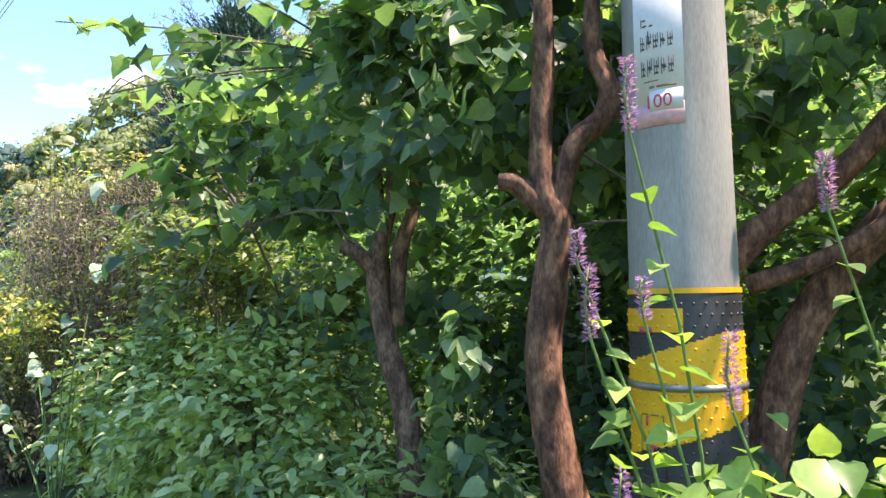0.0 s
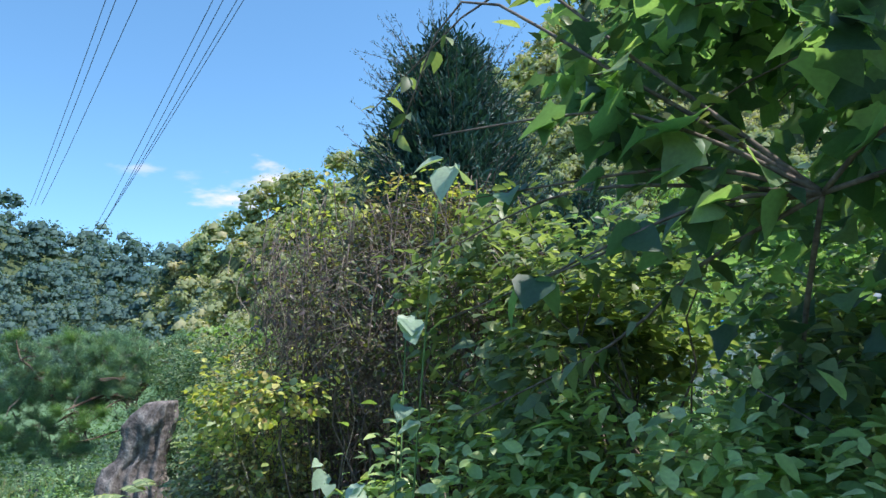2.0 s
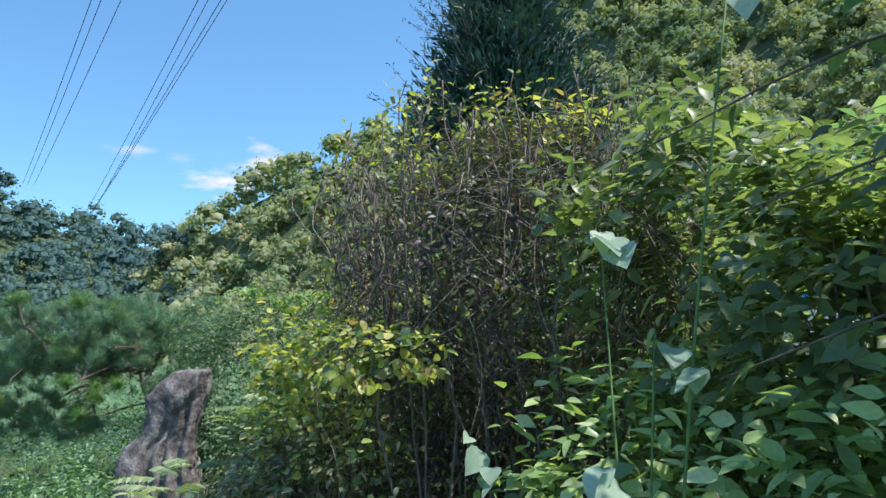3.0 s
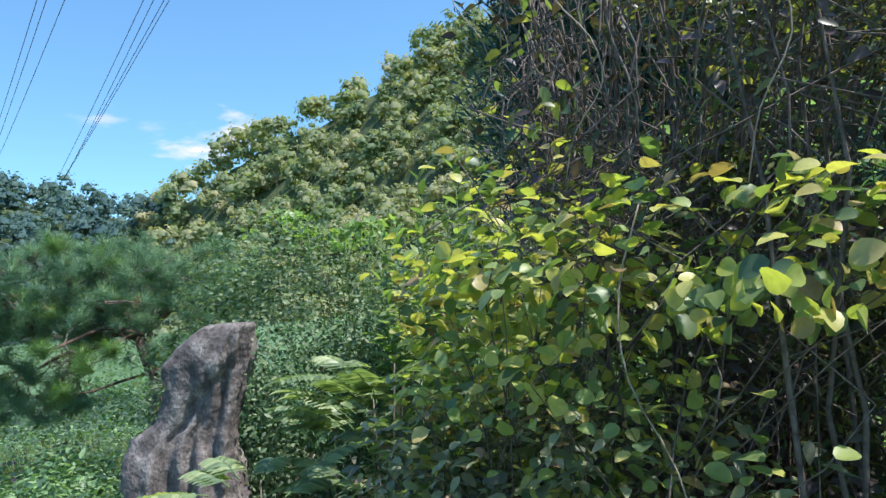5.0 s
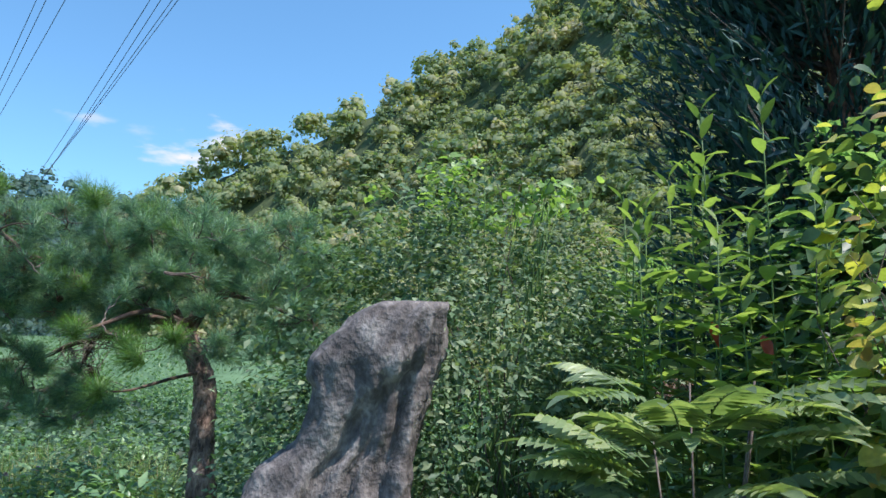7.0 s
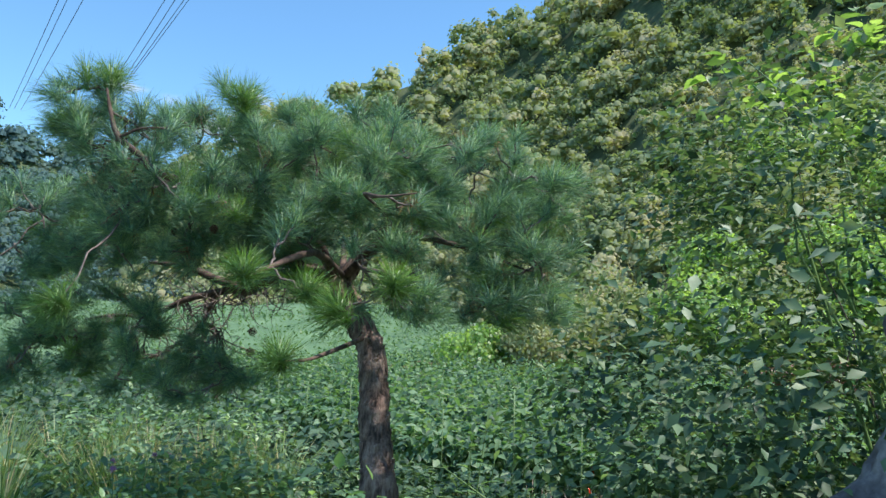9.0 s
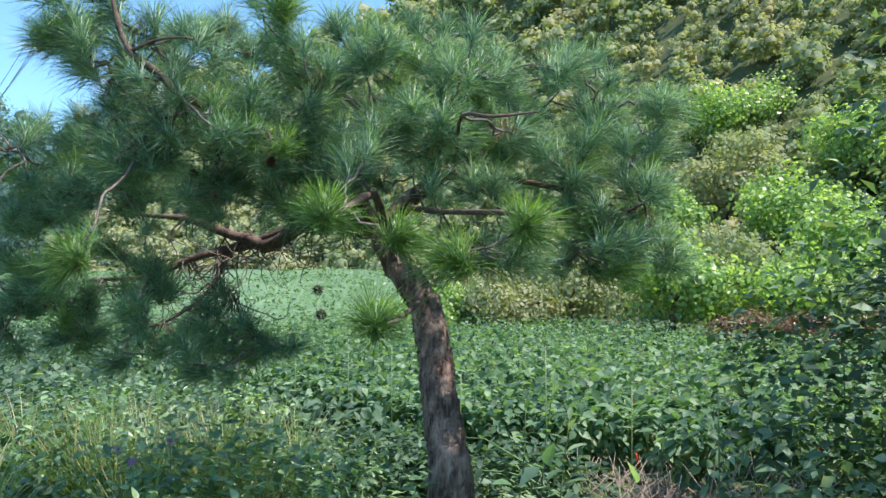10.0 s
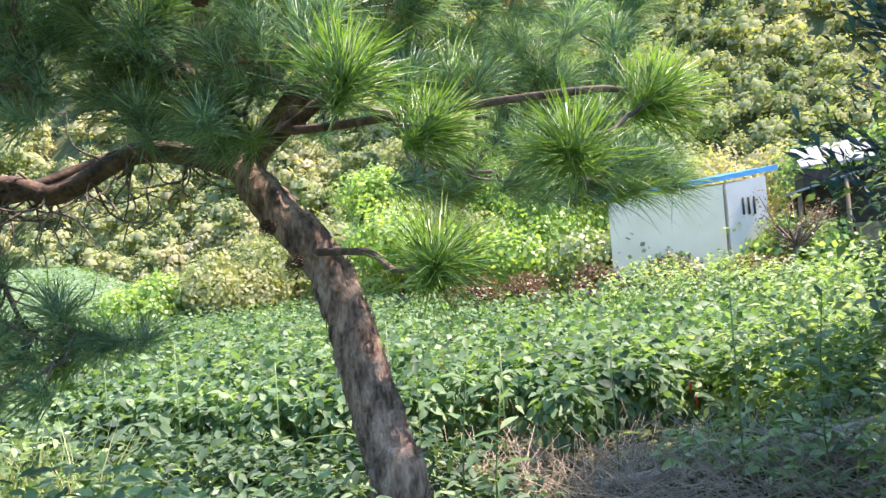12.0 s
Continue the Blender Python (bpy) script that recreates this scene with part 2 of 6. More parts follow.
# the same plaster for the side wall, its shade put into the colour
M["plaster_shade"] = rough_mat("shaded_plaster", (0.68, 0.6, 0.57), (0.76, 0.68, 0.66), 2, rough=0.85, bump=0.15, dist=0.003)
M["blue"] = rough_mat("blue_painted_metal", (0.03, 0.25, 0.55), (0.06, 0.36, 0.7), 3, rough=0.4, bump=0.05)
M["sheet"] = rough_mat("grey_roof_sheet", (0.2, 0.22, 0.24), (0.32, 0.34, 0.37), 3, rough=0.5, bump=0.2)
M["post"] = rough_mat("weathered_wood", (0.16, 0.11, 0.07), (0.33, 0.25, 0.17), 6, (1, 1, 0.2), 0.9)
M["dark"] = rough_mat("dark_cladding_and_shade", (0.03, 0.025, 0.02), (0.07, 0.06, 0.05), 6, rough=0.9)
M["paper"] = rough_mat("white_printed_sheet", (0.6, 0.58, 0.58), (0.72, 0.7, 0.7), 4, rough=0.6, bump=0.1, dist=0.001)
M["ink"] = rough_mat("dark_ink", (0.04, 0.04, 0.05), (0.09, 0.09, 0.1), 30, rough=0.6, bump=0)
M["red_ink"] = rough_mat("red_ink", (0.5, 0.05, 0.08), (0.65, 0.1, 0.14), 30, rough=0.6, bump=0)
M["red_print"] = rough_mat("pink_print", (0.62, 0.3, 0.32), (0.7, 0.42, 0.43), 30, rough=0.6, bump=0)
M["band_yellow"] = rough_mat("yellow_rubber", (0.68, 0.33, 0.006), (0.85, 0.45, 0.012), 7, rough=0.5, bump=0.2, dist=0.002)
M["band_black"] = rough_mat("black_rubber", (0.018, 0.018, 0.02), (0.05, 0.05, 0.055), 7, rough=0.55, bump=0.2, dist=0.002)
M["strap"] = rough_mat("grey_steel_strap", (0.2, 0.19, 0.17), (0.34, 0.32, 0.3), 12, rough=0.4, metal=0.6)
M["pale_leaf"] = leaf_mat("pale_green_leaf", [(0.2, 0.28, 0.2), (0.32, 0.42, 0.31), (0.46, 0.54, 0.42)], 0.25, rough=0.5, shine=0.4)
M["purple"] = leaf_mat("purple_floret", [(0.22, 0.1, 0.36), (0.36, 0.18, 0.5), (0.52, 0.32, 0.62)], 0.35)
M["cable"] = rough_mat("power_cable", (0.06, 0.07, 0.1), (0.09, 0.1, 0.13), 2, rough=0.5, bump=0)
M["chili"] = rough_mat("red_fruit", (0.5, 0.03, 0.01), (0.65, 0.06, 0.02), 9, rough=0.25, bump=0)
M["pole_green"] = rough_mat("green_plastic_stake", (0.12, 0.2, 0.08), (0.2, 0.3, 0.12), 9, rough=0.5)

# ---- plan ----
D, N = Vector((-0.702, 0.712, 0)), Vector((0.712, 0.702, 0))   # along the verge, and away from the road
rng = np.random.default_rng(7)


def at(s, n, z=0.0):
    p = D * s + N * n
    return Vector((p.x, p.y, z))


def sn_of(x, y):
    return -0.702 * x + 0.712 * y, 0.712 * x + 0.702 * y


EYE = (-5.0, 6.0)
NEAR_RIDGE = ([-32, -29.5, -25, -20.5, -18, -15, -9, -5, -0.6, 2.6, 8, 14, 22, 30, 45, 60, 90, 120, 140],
              [0, 9.0, 11.2, 14.8, 15.6, 16.8, 19.8, 22.0, 23.2, 25.6, 30, 33, 36, 38, 38, 38, 30, 15, 0],
              [260, 260, 240, 215, 205, 195, 175, 165, 158, 150, 140, 130, 122, 115, 110, 110, 110, 110, 110],
              [190, 180, 140, 115, 105, 95, 75, 62, 52, 44, 37, 33, 30, 29, 30, 34, 45, 60, 70])
FAR_RIDGE = ([-180, -120, -90, -70, -55, -48, -42.5, -39, -37, -34.3, -31, -29, -26, -22, 180],
             [7, 8, 10, 13, 16.8, 17.0, 14.4, 12.2, 11.1, 10.5, 10.0, 9.6, 8.6, 0, 0],
             [420] * 15, [170] * 15)


def lay(x, y):
    """Height of the land, vectorised."""
    x, y = np.asarray(x, float), np.asarray(y, float)
    s, n = sn_of(x, y)
    base = -0.04 * np.clip(s, -14, 18)
    base = base + 0.03 * np.clip(n - 14, 0, 20)
    dx, dy = x - EYE[0], y - EYE[1]
    r, az = np.hypot(dx, dy), np.degrees(np.arctan2(dx, dy))
    h = base
    for ridge in (NEAR_RIDGE, FAR_RIDGE):
        el, rr, rf = (np.interp(az, ridge[0], c) for c in ridge[1:])
        top = rr * np.tan(np.radians(np.where(el > 1, el + 0.35, el)))
        k = np.clip((r - rf) / (rr - rf), 0, 1)
        rise = top * (0.25 * k + 0.75 * k ** 1.5)
        rise = np.where(r > rr, top * np.clip(1.6 - 0.6 * r / rr, 0, 1), rise)
        h = np.maximum(h, base + rise)
    return h


def land(x, y):
    return float(lay(x, y))


# ---- mesh helpers ----
def mesh_np(name, verts, faces, mat, smooth=True):
    """faces: list of int arrays of shape (count, corners)."""
    me = bpy.data.meshes.new(name)
    verts = np.asarray(verts, np.float32)
    me.vertices.add(len(verts))
    me.vertices.foreach_set("co", verts.ravel())
    loops = np.concatenate([f.ravel() for f in faces]).astype(np.int32)
    sizes = np.concatenate([np.full(len(f), f.shape[1], np.int32) for f in faces])
    starts = np.concatenate([[0], np.cumsum(sizes)[:-1]]).astype(np.int32)
    me.loops.add(len(loops))
    me.loops.foreach_set("vertex_index", loops)
    me.polygons.add(len(sizes))
    me.polygons.foreach_set("loop_start", starts)
    me.polygons.foreach_set("loop_total", sizes)
    me.polygons.foreach_set("use_smooth", np.full(len(sizes), smooth))
    me.update(calc_edges=True)
    me.materials.append(mat)
    return me


def leaf_shape(kind):
    """(verts, quads/tris) of one leaf of unit length, base at 0, tip along +x, face up +z."""
    if kind == "heart":
        o = [(0, 0), (-0.08, 0.2), (0.08, 0.42), (0.35, 0.46), (0.65, 0.3), (0.86, 0.12), (1.0, 0)]
    elif kind == "lobed":
        o = [(0, 0), (0.0, 0.28), (0.22, 0.36), (0.34, 0.55), (0.5, 0.34), (0.72, 0.22), (1.0, 0)]
    elif kind == "round":
        o = [(0, 0), (0.08, 0.22), (0.3, 0.38), (0.55, 0.42), (0.8, 0.3), (0.93, 0.14), (1.0, 0)]
    elif kind == "ovate":
        o = [(0, 0), (0.15, 0.17), (0.38, 0.25), (0.7, 0.16), (1.0, 0)]
    elif kind == "oblong":
        o = [(0, 0), (0.2, 0.1), (0.5, 0.17), (0.78, 0.12), (1.0, 0)]
    elif kind == "lance":
        o = [(0, 0), (0.2, 0.09), (0.5, 0.12), (1.0, 0)]
    elif kind == "small":
        o = [(0, 0), (0.5, 0.28), (1.0, 0)]
    elif kind == "chip":
        o = [(0, 0), (0.5, 0.45), (1.0, 0)]
        v = np.array([(0, 0, 0), (0.45, -0.45, -0.08), (1.0, 0, -0.1), (0.5, 0.42, -0.06)])
        return v, [np.array([(0, 1, 2, 3)])]
    elif kind == "blade":
        o = [(0, 0.02), (0.5, 0.028), (1.0, 0)]
    x = np.array([a for a, b in o]); y = np.array([b for a, b in o])
    droop = -0.22 * x ** 2
    fold = 0.3 * y
    k = len(o)
    mid = np.stack([x, 0 * x, droop], 1)
    left = np.stack([x[1:-1], y[1:-1], droop[1:-1] + fold[1:-1]], 1)
    right = left * [1, -1, 1]
    v = np.concatenate([mid, left, right])
    tris, quads = [], []
    for base, flip in ((k, False), (k + k - 2, True)):
        ring = [0] + list(range(base, base + k - 2)) + [k - 1]
        for i in range(k - 1):
            a, b, c, d = i, i + 1, ring[i + 1], ring[i]
            f = [q for j, q in enumerate((a, b, c, d)) if q not in (a, b, c, d)[:j]]
            if flip:
                f = f[::-1]
            (tris if len(f) == 3 else quads).append(f)
    return v, [np.array(f) for f in (tris, quads) if len(f)]


SHAPES = {k: leaf_shape(k) for k in ("heart", "lobed", "round", "ovate", "oblong", "lance", "small", "blade", "chip")}


def unit(a):
    return a / (np.linalg.norm(a, axis=-1, keepdims=True) + 1e-9)


def leaf_arrays(kind, pos, way, up, size, width=1.0):
    """Leaves at pos, pointing along way, faces towards up."""
    v, fs = SHAPES[kind]
    X = unit(way); Y = unit(np.cross(up, X)); Z = np.cross(X, Y)
    size = np.broadcast_to(np.asarray(size, float), (len(pos),))[:, None, None]
    vv = v[None] * np.array([1, width, 1])
    out = pos[:, None] + size * (vv[:, :, :1] * X[:, None] + vv[:, :, 1:2] * Y[:, None] + vv[:, :, 2:] * Z[:, None])
    off = (np.arange(len(pos)) * len(v))[:, None, None]
    return out.reshape(-1, 3), [(f[None] + off).reshape(-1, f.shape[1]) for f in fs]


def join(parts):
    verts, faces, n = [], {}, 0
    for v, fs in parts:
        verts.append(v)
        for f in fs:
            faces.setdefault(f.shape[1], []).append(f + n)
        n += len(v)
    return np.concatenate(verts), [np.concatenate(f) for f in faces.values()]


def tube_arrays(points, radii, sides=7, wob=0.0, sub=1):
    """A bent tapering limb through the points."""
    P = np.array([tuple(p) for p in points], float); R = np.array(radii, float)
    if len(R) != len(P):
        R = np.interp(np.linspace(0, 1, len(P)), np.linspace(0, 1, len(R)), R)
    if sub > 1 and len(P) > 2:
        t = np.linspace(0, len(P) - 1, (len(P) - 1) * sub + 1)
        i = np.clip(t.astype(int), 0, len(P) - 2); f = (t - i)[:, None]
        ext = np.concatenate([[2 * P[0] - P[1]], P, [2 * P[-1] - P[-2]]])
        a, b, c, d = ext[i], ext[i + 1], ext[i + 2], ext[i + 3]
        P = 0.5 * (2 * b + (c - a) * f + (2 * a - 5 * b + 4 * c - d) * f ** 2 + (3 * b - a - 3 * c + d) * f ** 3)
        R = np.interp(t, np.arange(len(R)), R)
    T = unit(np.gradient(P, axis=0))
    ref = np.array([0, 1, 0.1]) if abs(T[:, 1]).mean() < 0.7 else np.array([1, 0, 0.1])
    U = unit(np.cross(T, ref)); V = np.cross(T, U)
    a = np.linspace(0, 2 * np.pi, sides, endpoint=False)
    ring = np.cos(a)[None, :, None] * U[:, None] + np.sin(a)[None, :, None] * V[:, None]
    rad = R[:, None] * (1 + wob * rng.normal(0, 1, (len(P), sides)))
    verts = (P[:, None] + ring * rad[:, :, None]).reshape(-1, 3)
    i, j = np.meshgrid(np.arange(len(P) - 1), np.arange(sides), indexing="ij")
    q = np.stack([i * sides + j, i * sides + (j + 1) % sides, (i + 1) * sides + (j + 1) % sides, (i + 1) * sides + j], -1).reshape(-1, 4)
    verts = np.concatenate([verts, P[:1], P[-1:]])
    k = np.arange(sides); m = len(P) * sides
    caps = np.concatenate([np.stack([(k + 1) % sides, k, np.full(sides, m)], 1),
                           np.stack([m - sides + k, m - sides + (k + 1) % sides, np.full(sides, m + 1)], 1)])
    return verts, [q, caps]


def thing(name, label, category, base=(0, 0, 0), group=""):
    ob = new(name)
    ob.location = base
    ob.empty_display_size = 0.1
    return tagged(ob, label, category, group)


def part(name, arrays, material, parent, label="", kind="", smooth=True):
    """arrays in the world's own metres; parent at its base, unturned."""
    v, fs = arrays
    off = np.array([0.0, 0, 0])
    p = parent
    while p is not None:
        off += np.array(p.location); p = p.parent
    ob = new(name, mesh_np(name, np.asarray(v) - off, fs, material, smooth))
    ob.parent = parent
    return tagged(ob, label, kind=kind)


def leaf_parts(name, kind, pos, way, up, size, material, parent, most=300):
    """Single leaves, each an object on a shared mesh."""
    meshes = []
    for w in (0.85, 1.05, 1.2):
        v, fs = SHAPES[kind]
        me = mesh_np(name, v * np.array([1, w, 1]), fs, material)
        meshes.append(me)
    X = unit(np.asarray(way)); Y = unit(np.cross(np.asarray(up), X)); Z = np.cross(X, Y)
    base = np.array(parent.location)
    size = np.broadcast_to(np.asarray(size, float), (len(pos),))
    for i in range(min(len(pos), most)):
        ob = new(name, meshes[i % 3])
        ob.parent = parent
        m = np.eye(4)
        m[:3, 0], m[:3, 1], m[:3, 2] = X[i] * size[i], Y[i] * size[i], Z[i] * size[i]
        m[:3, 3] = pos[i] - base
        ob.matrix_basis = Matrix(m.tolist())


def box_arrays(x0, x1, y0, y1, z0, z1):
    v = np.array([(x, y, z) for x in (x0, x1) for y in (y0, y1) for z in (z0, z1)], float)
    f = np.array([(0, 1, 3, 2), (4, 6, 7, 5), (0, 4, 5, 1), (2, 3, 7, 6), (0, 2, 6, 4), (1, 5, 7, 3)])
    return v, [f]


def blob_points(c, r, count, lumps=40, lump_r=0.32, shell=0.55, low=-1.0):
    """Points in lumps that sit on an uneven ellipsoid's outer part, with an outward way for each."""
    c, r = np.asarray(c, float), np.asarray(r, float)
    d = unit(rng.normal(0, 1, (lumps * 3, 3))); d = d[d[:, 2] > low][:lumps]
    rad = rng.uniform(shell, 1.0, len(d)) ** 0.7
    centres = d * rad[:, None]
    i = rng.integers(0, len(d), count)
    off = unit(rng.normal(0, 1, (count, 3))) * (rng.uniform(0, 1, (count, 1)) ** 0.5) * lump_r * rng.uniform(0.6, 1.3, len(d))[i][:, None]
    p = centres[i] + off
    return c + p * r, unit(p / r + 1e-6)


def leaf_cloud(kind, pts, out, size, up_bias=0.8, droop=0.25, width=1.0):
    n = len(pts)
    up = unit(out * 0.6 + np.array([0, 0, up_bias]) + rng.normal(0, 0.4, (n, 3)))
    way = unit(out * 0.5 + rng.normal(0, 0.8, (n, 3)) * [1, 1, 0.4] - np.array([0, 0, droop]))
    return leaf_arrays(kind, pts, way, up, size * rng.uniform(0.6, 1.25, n), width)


def twigs(c, pts, count, r0=0.008, sides=4, wander=0.12, start=None):
    """Thin stems from near the base or the middle out to some of the leaf points."""
    out = []
    c = np.asarray(c, float)
    for i in rng.choice(len(pts), min(count, len(pts)), replace=False):
        a = c if start is None else np.asarray(start, float) + rng.normal(0, 0.12, 3) * [1, 1, 0]
        b = pts[i]
        if np.hypot(*(b - a)[:2]) > 1.6:      # far from the root: a stem of its own
            x, y = b[:2] + (a - b)[:2] * 0.08
            a = np.array([x, y, min(land(x, y), b[2] - 0.05)])
        t = np.linspace(0, 1, 6)[:, None]
        bow = np.array([0, 0, 0.25 * np.linalg.norm(b - a)]) * (t * (1 - t)) * 2
        P = a + (b - a) * t + bow + rng.normal(0, wander, (6, 3)) * (t * (1 - t) * 2)
        out.append(tube_arrays(P, [r0 * 1.6, r0 * 0.4], sides))
    return join(out)

# ---- ground and hills ----
def build_ground():
    az = np.radians(np.arange(0, 360, 2.0))
    rr = np.concatenate([[0.0], np.arange(1, 30, 1.0), np.arange(30, 270, 5.0), np.arange(270, 620, 20), [900, 1600, 4000]])
    A, R = np.meshgrid(az, rr[1:])
    x, y = EYE[0] + R * np.sin(A), EYE[1] + R * np.cos(A)
    z = lay(x, y)
    near = np.clip(1 - np.abs(R - 12) / 18, 0, 1)
    z = z + 0.03 * near * np.sin(x * 2.3) * np.cos(y * 1.9)
    v = np.concatenate([[[EYE[0], EYE[1], land(*EYE)]], np.stack([x, y, z], -1).reshape(-1, 3)])
    k = len(az)
    i, j = np.meshgrid(np.arange(len(rr) - 2), np.arange(k), indexing="ij")
    q = np.stack([1 + i * k + j, 1 + (i + 1) * k + j, 1 + (i + 1) * k + (j + 1) % k, 1 + i * k + (j + 1) % k], -1).reshape(-1, 4)[:, ::-1]
    j = np.arange(k)
    t = np.stack([np.zeros(k, int), 1 + (j + 1) % k, 1 + j], 1)
    ob = new("ground", mesh_np("ground", v, [q, t], M["ground"]))
    tagged(ob, "weedy green and brown earth rising into wooded hills", "ground", kind="structure")


def crown_field(name, label, ridge, az0, az1, mat, step, size, leaf, per, r_lo, r_hi, skip=()):
    """A far wood: leafy crowns, each a lumpy cap of small leaf clumps, over one hillside."""
    el, rr, rf = (np.array(c) for c in ridge[1:])
    pos, size_at = [], []
    a = az0
    while a < az1:
        R0 = np.interp(a, ridge[0], rf) * r_lo; R1 = np.interp(a, ridge[0], rr) * r_hi
        r = R0
        while r < R1:
            aa = a + rng.uniform(-0.5, 0.5) * np.degrees(step)
            rj = r * (1 + rng.uniform(-0.4, 0.4) * step)
            pos.append((EYE[0] + rj * math.sin(radians(aa)), EYE[1] + rj * math.cos(radians(aa)))); size_at.append(size * rj)
            r *= 1 + step * rng.uniform(0.8, 1.2)
        a += np.degrees(step)
    pos = np.array(pos); z = lay(pos[:, 0], pos[:, 1])
    n = len(pos)
    rad = np.array(size_at) * rng.uniform(0.6, 1.3, n)
    lobes = 10
    lobe = unit(rng.normal(0, 1, (n, lobes, 3)) + [0, 0, 0.3]) * rng.uniform(0.3, 0.82, (n, lobes, 1)) * [1, 1, 0.7]
    lobe[:, 0] *= 0.2
    lr = rng.uniform(0.2, 0.44, (n, lobes))
    idx = np.repeat(np.arange(n), per)
    which = rng.integers(0, lobes, n * per)
    d = unit(rng.normal(0, 1, (n * per, 3)) + [0, 0, 0.35])
    c = np.stack([pos[:, 0], pos[:, 1], z + rad * 0.8], 1)
    P = c[idx] + (lobe[idx, which] + d * (lr[idx, which] * rng.uniform(0.75, 1.35, n * per))[:, None]) * rad[idx, None]
    up = unit(d + [0, 0, 0.3] + rng.normal(0, 0.28, (n * per, 3)))
    way = unit(np.cross(up, rng.normal(0, 1, (n * per, 3))))
    leaves = leaf_arrays("chip", P, way, up, leaf * rad[idx] * rng.uniform(0.5, 1.3, n * per))
    # a rough solid heart in every lobe
    a = np.linspace(0, 2 * np.pi, 5, endpoint=False)
    ball = np.array([(0, 0, 1.0)] + [(math.sin(e) * math.cos(q), math.sin(e) * math.sin(q), math.cos(e)) for e in (0.85, 1.7) for q in a])
    bt = np.array([(0, 1 + k, 1 + (k + 1) % 5) for k in range(5)])
    bq = np.array([(1 + k, 6 + k, 6 + (k + 1) % 5, 1 + (k + 1) % 5) for k in range(5)])
    hc = (c[:, None] + lobe * rad[:, None, None]).reshape(-1, 3)
    hr = (lr * rad[:, None] * 0.72).reshape(-1)
    hv = (hc[:, None] + ball[None] * hr[:, None, None] * rng.uniform(0.7, 1.2, (len(hc), 11, 1))).reshape(-1, 3)
    off = (np.arange(len(hc)) * 11)[:, None, None]
    v, f = join([leaves, (hv, [(bt[None] + off).reshape(-1, 3), (bq[None] + off).reshape(-1, 4)])])
    ob = new(name, mesh_np(name, v, f, mat))
    tagged(ob, label, "forest", kind="stuff")
    return n


def build_woods():
    crown_field("hillside_wood", "sunlit olive-green broadleaf wood covering the near hillside, paled for haze", NEAR_RIDGE, -29.6, 66, M["wood_near"], 0.035, 0.028, 0.17, 230, 1.0, 1.03)
    crown_field("far_wood", "dark green wood on the distant hillside, blue haze put into its colour", FAR_RIDGE, -66, -26, M["wood_far"], 0.032, 0.023, 0.16, 170, 0.95, 1.02)


